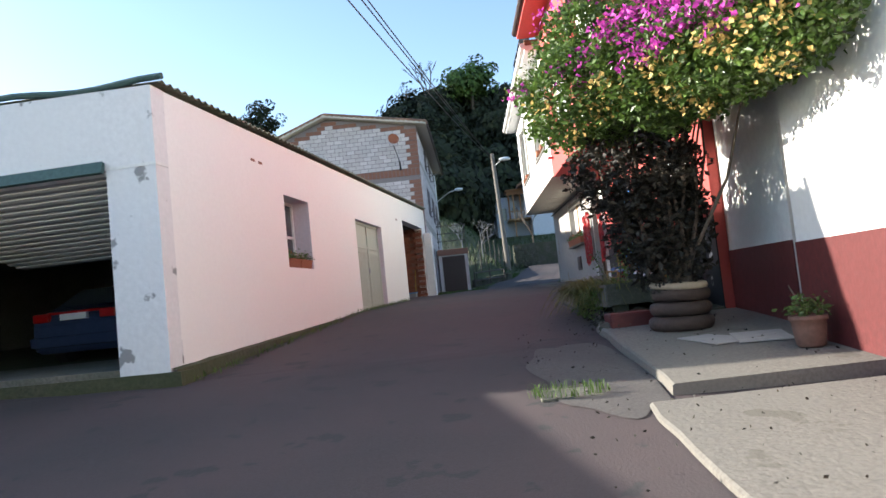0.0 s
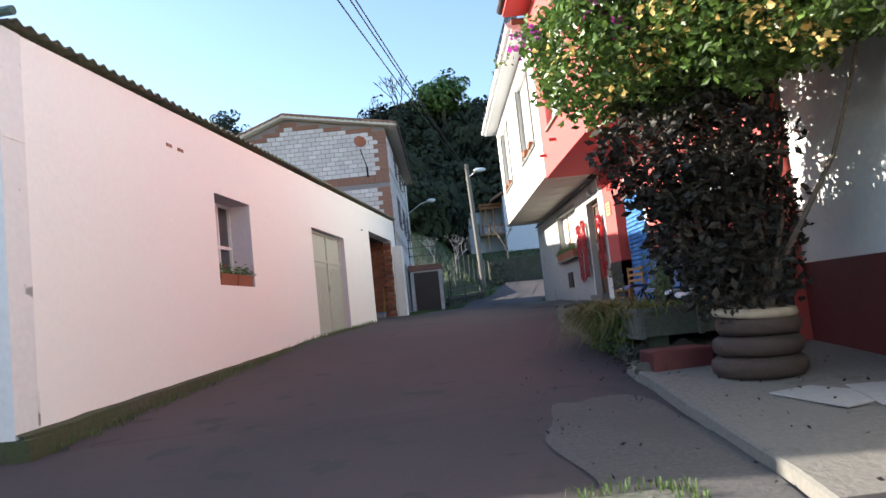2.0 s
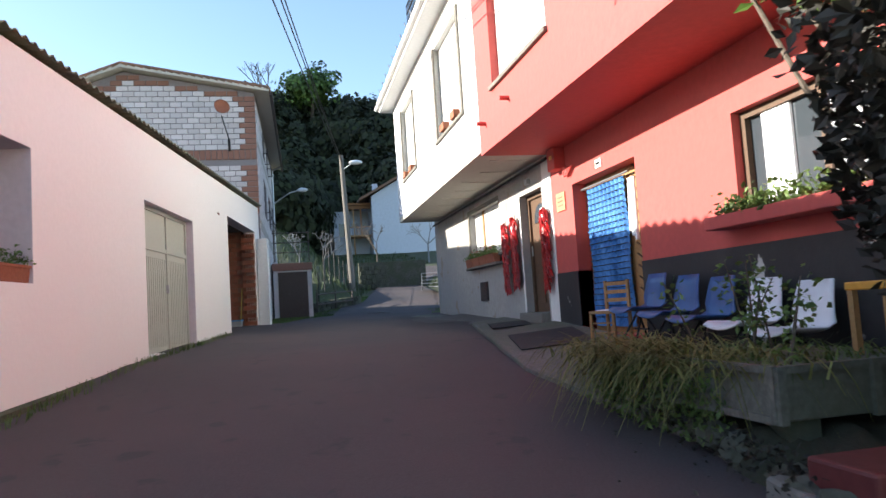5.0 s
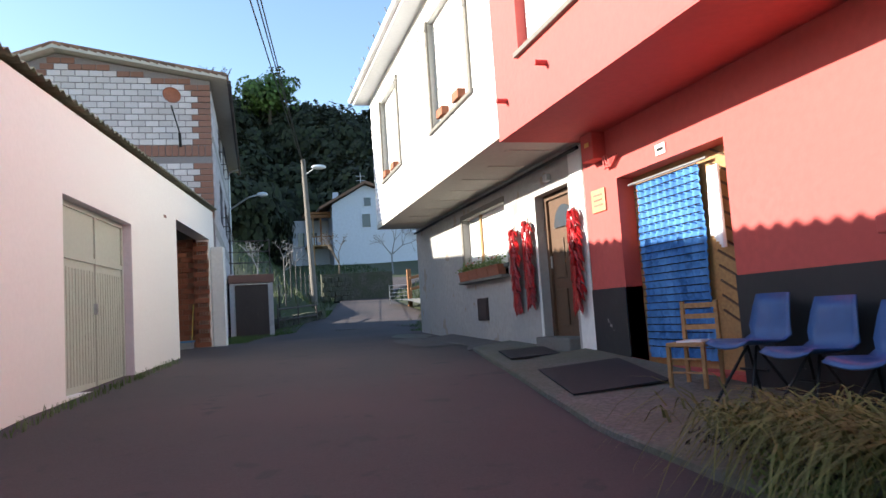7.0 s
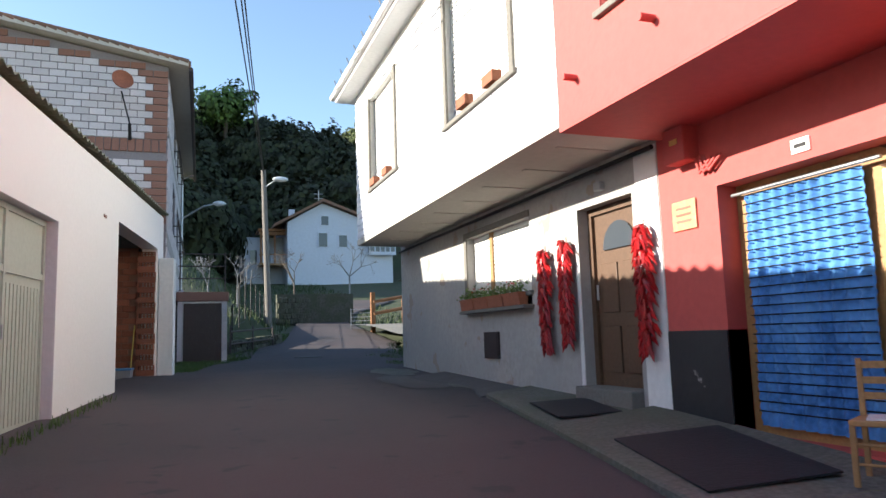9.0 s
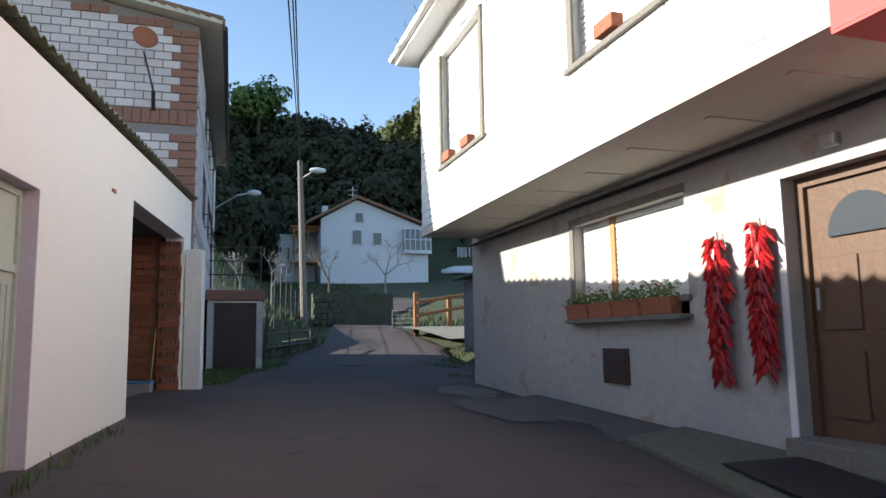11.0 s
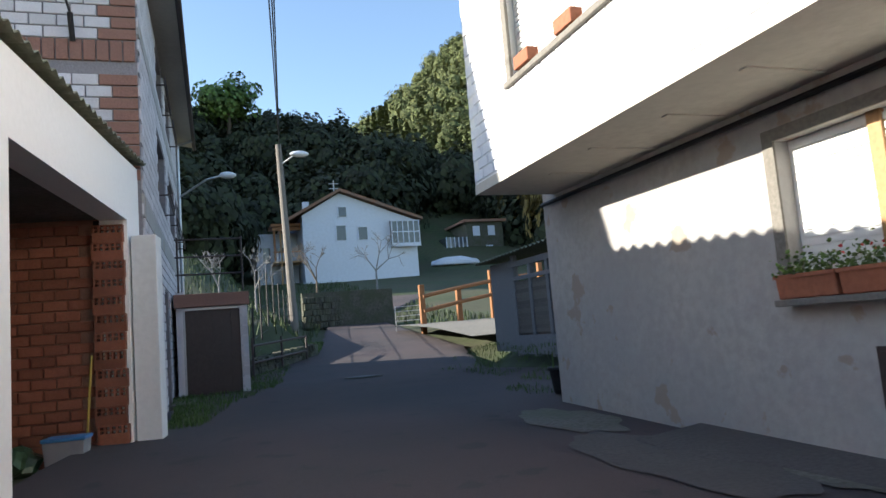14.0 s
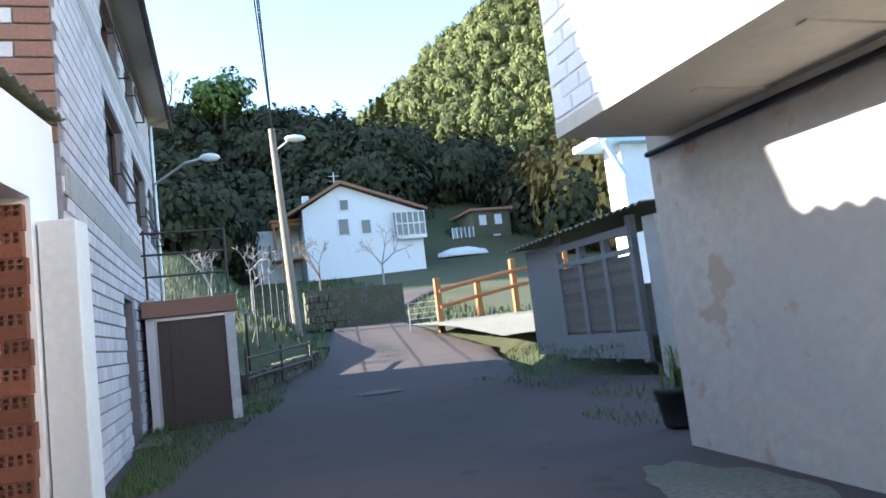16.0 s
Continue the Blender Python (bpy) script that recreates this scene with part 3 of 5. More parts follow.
# entrance door
fdoor = part("door", box(3.72, 3.78, WD[0], WD[1], WD[2], WD[3]), WOODD, house, "varnished brown panelled front door with an arched light")
fp = bmesh.new()
for c, d in ((1.65, 2.15), (2.3, 2.85)):
    for a in (15.05, 15.5):
        box(3.70, 3.725, a, a + 0.33, c, d, fp, bevel=0.008)
part("door_panel", fp, WOODD, fdoor)
arch = bmesh.new()
rod((3.695, 15.43, 3.0), (3.722, 15.43, 3.0), 0.3, bm=arch, seg=28)
bmesh.ops.bisect_plane(arch, geom=arch.verts[:] + arch.edges[:] + arch.faces[:], plane_co=(0, 0, 3.0), plane_no=(0, 0, -1), clear_outer=True)
part("arched_pane", arch, GLASS, fdoor)
fr = bmesh.new()
box(3.68, 3.76, WD[0], WD[0] + 0.08, WD[2], WD[3], fr)
box(3.68, 3.76, WD[1] - 0.08, WD[1], WD[2], WD[3], fr)
box(3.681, 3.76, WD[0], WD[1], WD[3] - 0.08, WD[3], fr)
part("frame", fr, WOODD, fdoor)
part("handle", rod((3.66, 15.83, 2.45), (3.66, 15.83, 2.62), 0.014), GREYMET, fdoor)
part("doorstep", box(3.4, 3.8, WD[0], WD[1], 1.2, 1.5, bevel=0.015), CONCRETE, house)
part("wall", box(3.8, 11, 14.5, 14.65, 0.9, 7.2), GREYREND, house)

red = thing("red_house", "house painted red with a black dado and red overhang", "house")
RD = (11.88, 13.72, 1.22, 3.31)
RW = (8.3, 10.04, 2.36, 3.3)
part("wall", cells(3.55, 3.85, 7.6, 14.488, 0.4, lambda a: 4.06, [RW, RD]), RED, red, "red painted ground-floor wall")
part("dado", cells(3.535, 3.552, 7.6, 14.488, 0.4, lambda a: 2.08, [(RD[0], RD[1], 0.4, 2.08)]), BLACKDADO, red, "flaking black dado")
jb = box(3.552, 3.8, RD[1], RD[1] + 0.004, 1.2, 2.08)
part("dado", jb, BLACKDADO, red)
RUW = [(11.58, 13.67, 4.72, 6.4), (8.6, 10.4, 4.72, 6.4)]
part("wall", cells(2.45, 2.7, 7.4, 14.428, 3.92, lambda a: 7.3, RUW), RED, red, "red upper wall")
part("soffit", box(2.452, 3.86, 7.4, 14.428, 3.9, 4.06), RED, red)
for a, b, c, d in RUW:
    shuttered(red, a, b, c, d, 2.45)
part("eaves", box(1.95, 2.75, 7.4, 14.42, 7.3, 7.42), RED, red, "red eaves board")
part("gutter", rod((1.92, 7.4, 7.44), (1.92, 14.43, 7.44), 0.08), BROWNMET, red)
part("roof", box(1.95, 11, 7.4, 14.42, 7.42, 7.56), TILE, red)
for y, z in ((14.1, 4.3), (13.0, 4.35), (11.0, 5.0)):
    part("spout", rod((2.32, y, z), (2.46, y, z), 0.03), RED, red)
part("sill", box(3.3, 3.62, 7.9, 10.23, 2.24, 2.36, bevel=0.012), RED, red)
rw = part("window", box(3.7, 3.74, RW[0], RW[1], RW[2], RW[3]), GLASS, red, "window with white curtains and pale frames")
f = bmesh.new()
for y in (8.3, 9.0, 9.97):
    box(3.64, 3.7, y, y + 0.07, RW[2], RW[3], f)
for z in (RW[2], RW[3] - 0.07):
    box(3.641, 3.699, RW[0], RW[1], z, z + 0.07, f)
part("frame", f, WOODD, rw)
for y0 in (9.45, 8.7):
    cur = bmesh.new()
    for i in range(8):
        rod((3.69, y0 + i * 0.045, RW[2]), (3.69, y0 + i * 0.045, RW[3]), 0.028, bm=cur, seg=8)
    part("curtain", cur, WHITEPLAST, rw, "white curtain")
part("wall", box(3.8, 11, 7.45, 7.6, 0.4, 7.3), RED, red)
# door to the bar: wooden leaf and a blue curtain on one side
part("wooden_leaf", box(3.76, 3.8, RD[0], RD[1], RD[2], RD[3]), WOODL, red, "light wooden door leaf with diagonal boards")
dg = bmesh.new()
for i in range(14):
    z = 1.6 + i * 0.14
    rod((3.755, 12.0, z), (3.755, 12.36, z + 0.18), 0.012, bm=dg, seg=5)
part("board_joint", dg, WOODD, red)
cv, cf = [], []
NY, NZ = 90, 60
for j in range(NZ + 1):
    for i in range(NY + 1):
        u = i / NY
        cv.append((3.70 + 0.022 * math.sin(u * 60 + 0.6 * math.sin(j * 0.2)) + 0.01 * math.sin(j * 2 * math.pi / 2.6), 12.45 + u * 1.12, 1.3 + (3.2 - 1.3) * j / NZ))
for j in range(NZ):
    for i in range(NY):
        k = j * (NY + 1) + i
        cf.append((k, k + 1, k + NY + 2, k + NY + 1))
curtain = tagged(cloud_part("door_curtain", (cv, cf), BLUECLOTH), "blue printed door curtain hanging in the doorway", "curtain")
for p in curtain.data.polygons:
    p.use_smooth = True
ropes = bmesh.new()
for i in range(24):
    rod((3.672, 12.45, 1.42 + i * 0.077), (3.672, 13.57, 1.42 + i * 0.077), 0.006, bm=ropes, seg=5)
part("stripe", ropes, BLACKMET, curtain, "dark cross stripes")
part("curtain_rod", rod((3.68, 12.3, 3.22), (3.68, 13.69, 3.22), 0.015), GREYMET, curtain)

# neighbour near the start: white wall with maroon dado
near = thing("neighbour_house", "white house wall with a maroon dado and a dark doorway", "house")
part("wall", cells(3.7, 3.95, 5.15, 7.6, 0.3, lambda a: 3.6, [(5.2, 5.75, 0.5, 2.9)]), WHITEWALL, near)
part("dado", cells(3.685, 3.702, 5.75, 7.598, 0.3, lambda a: 1.57, []), REDDADO, near, "maroon painted dado")
part("door", box(3.85, 3.9, 5.2, 5.75, 0.5, 2.9), WOODD, near)
part("wall", box(3.45, 3.95, -9.0, 5.15, -1.0, 6.6), WHITEWALL, near)
part("dado", box(3.435, 3.449, -9.0, 5.148, -1.0, 1.52), REDDADO, near)
part("balcony_slab", box(2.3, 3.7, 4.0, 7.4, 4.25, 4.45), CREAM, near, "cream balcony slab")
part("wall", box(3.71, 3.95, 5.16, 7.6, 3.6, 7.0), WHITEWALL, near)

# unseen wall, added only to block the low sun from the near lane
tagged(part("wall_west", box(-8.3, -8.0, -14, 7.45, -2, 3.2), WHITEWALL), "plain white wall added out of view to shade the lane", "wall", kind="structure")

# ---- pavement slabs ----
pave = thing("pavement", "cracked concrete forecourt slabs", "pavement", kind="structure")


def slab(x0, x1, y0, y1, lift, material, label=""):
    n = max(2, int((y1 - y0) / 0.4))
    bm = bmesh.new()
    rows = []
    for i in range(n + 1):
        y = y0 + (y1 - y0) * i / n
        e = 0.03 * noise.noise((y * 3, 5, 2))
        xa = (x0(y) if callable(x0) else x0) + e
        z = road_z(y)
        rows.append([bm.verts.new(v) for v in ((xa - 0.015, y, z - 0.1), (xa, y, z + lift - 0.015), (xa + 0.02, y, z + lift), (x1, y, z + lift + (0.06 if y0 > 14 else 0.1 if y0 > 7 else 0.03)), (x1, y, z - 0.1))])
    for a, b in zip(rows, rows[1:]):
        for k in range(4):
            bm.faces.new((a[k], b[k], b[k + 1], a[k + 1]))
    bm.faces.new(rows[0])
    bm.faces.new(rows[-1][::-1])
    bmesh.ops.recalc_face_normals(bm, faces=bm.faces[:])
    return part("slab", bm, material, pave, label)


slab(lambda y: 1.66 + (y - 3.8) * 0.03, 3.7, 3.8, 7.6, 0.1, CONCRETE)
slab(lambda y: 1.3 + (y - 1.6) * 0.03, 3.45, -9, 3.5, 0.045, CONCRETE)
slab(lambda y: lerp_table(y, (7.6, 11.5, 14.8), (2.05, 1.92, 2.4)), 3.56, 7.6, 14.8, 0.06, OLDCONC)
slab(lambda y: 2.4 + 0.2 * (y - 14.8), 3.56, 14.8, 17.4, 0.06, OLDCONC)
slab(lambda y: 3.0 + 0.18 * math.sin(y * 2.1) + 0.12 * noise.noise((y * 2.3, 1, 1)), 3.56, 17.4, 20.6, 0.02, PATCHC)

# ---- far houses, shed, coop, fence, pole ----
far = thing("white_farmhouse", "whitewashed farmhouse in shade with a glazed gallery and tiled roof", "house")
fb = quads([(9.4, 82, 7), (20.6, 82, 6.5), (20.6, 82, 13.6), (13.05, 82, 16.4), (9.4, 82, 14.3), (9.4, 93, 7), (20.6, 93, 6.5), (20.6, 93, 13.6), (13.05, 93, 16.4), (9.4, 93, 14.3)],
           ((0, 1, 2, 3, 4), (9, 8, 7, 6, 5), (0, 4, 9, 5), (1, 6, 7, 2)))
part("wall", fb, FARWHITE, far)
fr = quads([(8.0, 81.4, 13.75), (13.05, 81.4, 16.5), (21.2, 81.4, 13.55), (8.0, 93.5, 13.75), (13.05, 93.5, 16.5), (21.2, 93.5, 13.55),
            (8.0, 81.4, 14.0), (13.05, 81.4, 16.8), (21.2, 81.4, 13.8), (8.0, 93.5, 14.0), (13.05, 93.5, 16.8), (21.2, 93.5, 13.8)],
           ((0, 3, 4, 1), (1, 4, 5, 2), (6, 7, 10, 9), (7, 8, 11, 10), (0, 1, 7, 6), (1, 2, 8, 7), (2, 5, 11, 8), (0, 6, 9, 3)))
part("roof", fr, TILE, far, "clay tile roof")
for a, b, c, d in ((12.9, 13.65, 14.1, 15.0), (12.6, 13.5, 11.8, 13.2), (14.75, 15.6, 11.8, 13.0)):
    w = part("window", box(a, b, 81.93, 82.0, c, d), GLASS, far)
    f = bmesh.new()
    box(a - 0.12, a, 81.9, 82, c - 0.1, d + 0.1, f)
    box(b, b + 0.12, 81.9, 82, c - 0.1, d + 0.1, f)
    box(a - 0.12, b + 0.12, 81.895, 82, d, d + 0.12, f)
    part("frame", f, FARWHITE, w)
gal = part("gallery", box(17.9, 20.75, 81.4, 82.0, 11.2, 13.5), GLASS, far, "white glazed gallery")
for i in range(6):
    part("mullion", box(17.88 + i * 0.56, 17.98 + i * 0.56, 81.32, 81.4, 11.2, 13.5), FARWHITE, gal)
for z in (10.9, 12.3, 13.4):
    part("rail", box(17.85, 20.8, 81.31, 81.41, z, z + (0.35 if z < 11 else 0.1)), FARWHITE, gal)
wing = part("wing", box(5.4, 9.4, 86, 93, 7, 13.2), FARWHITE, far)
for a in (6.0, 7.4):
    part("window", box(a, a + 0.7, 85.93, 86.0, 10.3, 11.8), GLASS, far)
part("balcony", box(6.7, 9.4, 83.3, 86, 10.0, 10.15), WOODL, far)
for i in range(12):
    part("baluster", box(7.4, 7.45, 83.5 + i * 0.21, 83.55 + i * 0.21, 10.15, 11.1), FARWHITE, far)
part("balcony_post", box(7.4, 7.55, 83.5, 83.65, 7, 13.8), WOODL, far)
part("balcony_roof", box(6.6, 9.4, 83.2, 86.2, 13.5, 13.75), WOODF, far, "orange timber balcony roof")
part("balcony_beam", box(6.7, 9.4, 83.3, 83.55, 13.1, 13.45), WOODF, far)
for x in (6.8, 8.2):
    part("balcony_post", box(x, x + 0.18, 83.35, 83.55, 10.1, 13.2), WOODF, far)
for i in range(10):
    part("baluster", box(6.8 + i * 0.27, 6.88 + i * 0.27, 83.4, 83.46, 10.15, 11.0), FARWHITE, far)
part("balcony_rail", box(6.7, 9.4, 83.38, 83.5, 11.0, 11.12), WOODF, far)
part("chimney", box(10.0, 10.6, 85, 85.6, 14.5, 16.2), FARWHITE, far)
ant = bmesh.new()
rod((13.2, 85, 16.4), (13.2, 85, 18.4), 0.05, bm=ant)
for z in (17.5, 18.0):
    rod((12.7, 85, z), (13.7, 85, z), 0.04, bm=ant)
part("aerial", ant, GREYMET, far)

stone_house = thing("stone_house", "dark stone house among trees with a small white gallery", "house")
part("wall", box(31.2, 36.0, 95, 103, 7.0, 15.3), STONE, stone_house)
part("roof", box(30.8, 36.4, 94.6, 103.4, 15.3, 15.6), TILE, stone_house)
part("gallery", box(28.4, 31.2, 95.0, 99, 11.5, 13.5), GLASS, stone_house)
for i in range(6):
    part("mullion", box(28.4 + i * 0.53, 28.5 + i * 0.53, 94.9, 95.0, 11.5, 13.5), FARWHITE, stone_house)
part("gallery_rail", box(28.3, 31.2, 94.88, 95.0, 11.4, 12.1), FARWHITE, stone_house)
for a, c in ((32.0, 13.6), (34.0, 13.6), (33.6, 11.2)):
    part("window", box(a, a + 0.9, 94.93, 95.0, c, c + 1.2), FARWHITE, stone_house)
for x in (28.7, 30.8):
    part("post", box(x, x + 0.25, 95.1, 95.35, 6.5, 11.5), WOODOLD, stone_house)
tarp = bmesh.new()
bmesh.ops.create_icosphere(tarp, subdivisions=3, radius=1)
for v in tarp.verts:
    v.co = Vector((v.co.x * 2.9, v.co.y * 1.2, max(-0.1, v.co.z * 0.8 + 0.25 * noise.noise(v.co * 3))))
tarp.transform(Matrix.Translation((26.8, 88, land_z(26.8, 88) - 0.1)))
tagged(part("tarpaulin", tarp, FARWHITE), "crumpled white tarpaulin over a heap", "tarpaulin")

back = thing("white_cottage", "sunlit white house with pale blue eaves", "house")
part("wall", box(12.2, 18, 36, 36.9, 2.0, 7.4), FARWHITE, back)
part("roof", box(11.3, 18.5, 35.7, 37.2, 7.4, 7.6), SKYBLUE, back, "pale blue eaves")
part("bracket", rod((12.2, 35.9, 6.4), (11.4, 35.6, 7.4), 0.09), SKYBLUE, back)

# brown-doored shed beside the brick house
shed = thing("lean_to_shed", "small brick shed with a dark brown plank door", "shed")
part("wall", add(box(-0.86, -0.7, 30.2, 33.0, 1.2, 3.62), add(box(0.33, 0.48, 30.2, 33.0, 1.2, 3.3), box(-0.86, 0.48, 30.22, 30.34, 3.24, 3.3))), BRICKW, shed)
part("fascia", box(-0.9, 0.52, 30.1, 33.1, 3.3, 3.56, bevel=0.01), BRICKR, shed, "brown tiled roof edge")
sd = part("door", box(-0.7, 0.33, 30.24, 30.3, 1.45, 3.24), BROWNMET, shed, "dark brown plank door")
for i in range(6):
    part("plank", box(-0.69 + i * 0.17, -0.53 + i * 0.17, 30.215, 30.24, 1.46, 3.2), BROWNMET, sd)
part("frame", add(box(-0.74, -0.7, 30.2, 30.26, 1.45, 3.26), add(box(0.33, 0.37, 30.195, 30.26, 1.45, 3.26), box(-0.74, 0.37, 30.192, 30.26, 3.24, 3.28))), GREYMET, sd)
for i in range(9):
    part("brick", box(0.34, 0.475, 30.17, 30.2, 1.5 + i * 0.2, 1.67 + i * 0.2), BRICKW, shed)
trail = thing("terrace_rail", "thin metal railing on the shed roof", "railing")
for z in (3.95, 4.3, 4.65):
    part("rail", rod((-0.85, 30.2, z), (0.45, 30.2, z), 0.018), BROWNMET, trail)
for x in (-0.8, 0.42):
    part("post", rod((x, 30.2, 3.6), (x, 30.2, 4.7), 0.02), BROWNMET, trail)
net = thing("wire_fence", "green wire fence round the garden", "fence")
for i in range(9):
    x, y = 0.9 + i * 0.35, 34.5 + i * 1.6
    part("post", rod((x, y, land_z(x, y) - 0.2), (x, y, land_z(x, y) + 1.5), 0.025), BLACKMET, net)
for z in (0.3, 0.7, 1.1, 1.45):
    part("wire", rod((0.9, 34.5, land_z(0.9, 34.5) + z), (3.7, 47.3, land_z(3.7, 47.3) + z), 0.008, seg=5), BLACKMET, net)

lowwall = thing("garden_wall", "low mossy stone wall along the garden bank", "wall")
rnd = random.Random(4)
for i in range(34):
    for j in range(3):
        t = i / 34
        x, y = 0.75 + 2.0 * t, 33.4 + 3.2 * t
        z = 1.6 + 0.25 * t
        b = box(-0.14, 0.14, -0.16, 0.16, -0.11, 0.11, bevel=0.035)
        for v in b.verts:
            v.co += Vector((rnd.uniform(-0.02, 0.02), rnd.uniform(-0.02, 0.02), rnd.uniform(-0.02, 0.02)))
        st = part("stone", b, STONE, lowwall)
        st.matrix_basis = pose(x, y, z + j * 0.21, 0, 0, rnd.uniform(-60, 0))
fw = thing("field_wall", "dark mossy stone wall round the farmhouse garden", "wall")
for i in range(30):
    for j in range(5):
        x = 3.9 + i * 0.132 + (j % 2) * 0.06
        y = 46 + 0.6 * (i / 30) + rnd.uniform(-0.03, 0.03)
        b = box(-0.07, 0.07, -0.2, 0.2, -0.13, 0.13, bevel=0.03)
        st = part("stone", b, STONE, fw)
        st.matrix_basis = pose(x, y, 3.1 + j * 0.27 + rnd.uniform(-0.02, 0.02), 0, rnd.uniform(-4, 4), rnd.uniform(-8, 8))
part("core", box(3.85, 7.85, 46.05, 46.5, 2.6, 4.5), STONE, fw)
tr2 = thing("pipe_railing", "rusty pipe railing by the ditch", "railing")
for z in (0.35, 0.75):
    part("rail", rod((0.75, 33.0, 1.7 + z), (2.4, 35.6, 1.85 + z), 0.03), BROWNMET, tr2)
for t in (0.0, 0.5, 1.0):
    part("post", rod((0.75 + 1.65 * t, 33 + 2.6 * t, 1.5), (0.75 + 1.65 * t, 33 + 2.6 * t, 2.65), 0.03), BROWNMET, tr2)

coop = thing("wooden_coop", "weathered lean-to coop with slatted front and corrugated roof", "shed")
GZ0 = 2.05
part("side_panel", box(6.27, 6.33, 29.85, 31.15, GZ0 - 0.2, 3.9), WOODOLD, coop, "grey weathered sheet panel")
for y in (29.82, 29.0, 28.2, 27.42):
    part("post", box(6.22, 6.34, y - 0.06, y + 0.06, GZ0 - 0.3, 4.0 if y > 29.5 or y < 27.5 else 3.8, bevel=0.01), WOODOLD, coop)
part("rail", box(6.2, 6.26, 27.4, 29.85, 3.42, 3.5), WOODOLD, coop)
part("rail", box(6.2, 6.26, 27.4, 29.85, 3.72, 3.84), WOODOLD, coop)
part("kick_board", box(6.21, 6.27, 27.3, 29.85, GZ0 - 0.25, GZ0 + 0.16), WOODOLD, coop)
for i in range(13):
    part("slat", box(6.25, 6.28, 27.42, 29.8, GZ0 + 0.2 + i * 0.088, GZ0 + 0.282 + i * 0.088), SLATD, coop)
part("backing", box(6.29, 6.31, 27.4, 29.8, GZ0, GZ0 + 1.35), SLATD, coop)
part("end_wall", box(6.2, 8.6, 26.7, 27.0, 1.4, 3.9), GREYREND, coop)
part("back_wall", box(8.4, 8.6, 27.0, 31.15, 1.4, 3.0), WOODOLD, coop)
cloud_part("roof_sheet", wavy_roof(5.95, 8.8, 26.6, 31.4, lambda x, y: 3.97 + 0.02 * (31 - y) + 0.05 * (x - 6)), SHEET, coop, "rusty corrugated roof")
fence = thing("timber_fence", "orange-stained timber post and rail fence", "fence")
fpts = [(7.55, 40.8, 2.72), (9.25, 41.4, 3.0), (10.95, 42.0, 3.24), (13.5, 42.6, 3.5)]
for x, y, z in fpts:
    part("post", box(x - 0.1, x + 0.1, y - 0.1, y + 0.1, z - 0.6, z + (1.5 if x != 9.25 else 1.0), bevel=0.02), WOODF, fence)
for (xa, ya, za), (xb, yb, zb) in zip(fpts, fpts[1:]):
    for h in (0.5, 1.05):
        part("rail", rod((xa, ya - 0.1, za + h), (xb, yb - 0.1, zb + h), 0.075, seg=8), WOODF, fence)
gate = thing("wire_gate", "small grey wire gate beside the fence", "gate")
for i in range(5):
    part("bar", rod((6.7, 41.6, 2.75 + i * 0.18), (7.5, 41.0, 2.75 + i * 0.18), 0.012, seg=5), GREYMET, gate)
for x, y in ((6.7, 41.6), (7.5, 41.0)):
    part("bar", rod((x, y, 2.5), (x, y, 3.5), 0.02, seg=6), GREYMET, gate)
flag_v = sheet([6.6 + 0.35 * i for i in range(26)], [33.6 + 0.35 * i for i in range(24)], lambda x, y: max(land_z(x, y), road_z(y)) + 0.03 + 0.02 * noise.noise((x * 3, y * 3, 5)))
tagged(cloud_part("stone_apron", flag_v, GRAVEL), "pale cobbled apron sloping up to the fence", "paving", kind="structure")

pole = thing("utility_pole", "tall leaning wooden utility pole with a street lamp", "utility pole")
part("shaft", rod((3.3, 44.6, 2.4), (3.0, 44.4, 10.6), 0.17, 0.12), POLEW, pole)
arm = bmesh.new()
rod((3.05, 44.4, 9.75), (3.5, 44.0, 10.0), 0.035, bm=arm)
part("lamp_arm", arm, GREYMET, pole)
lh = bmesh.new()
bmesh.ops.create_uvsphere(lh, u_segments=16, v_segments=8, radius=1, matrix=pose(3.75, 43.8, 10.05) @ Matrix.Diagonal((0.4, 0.2, 0.13, 1)))
part("lamp_head", lh, WHITEPLAST, pole)
slamp = thing("wall_street_lamp", "street lamp on a curved arm fixed to the brick house", "street lamp")
part("arm", add(rod((-0.75, 34.2, 6.35), (-0.1, 34.0, 6.75), 0.03), rod((-0.1, 34.0, 6.75), (0.3, 34.0, 6.85), 0.03)), GREYMET, slamp)
lh = bmesh.new()
bmesh.ops.create_uvsphere(lh, u_segments=16, v_segments=8, radius=1, matrix=pose(0.42, 34.0, 6.86) @ Matrix.Diagonal((0.22, 0.12, 0.09, 1)))
part("lamp_head", lh, WHITEPLAST, slamp)
wl = thing("wall_lamp", "round rusty floodlight on a thin bracket above the brick band", "lamp")
part("bracket", add(rod((-1.83, 24.93, 6.45), (-1.83, 24.75, 6.75), 0.035), rod((-1.83, 24.75, 6.75), (-1.98, 24.45, 7.35), 0.016)), BLACKMET, wl)
dish = lathe([(0.03, 0), (0.13, 0.04), (0.2, 0.1), (0.215, 0.14), (0.2, 0.13), (0.1, 0.07)], m=pose(-2.0, 24.5, 7.55, 75, 0, 20))
part("dish", dish, TERRA, wl, "rusty round reflector")
wires = thing("overhead_cables", "twisted black cables running overhead to the pole", "cable")
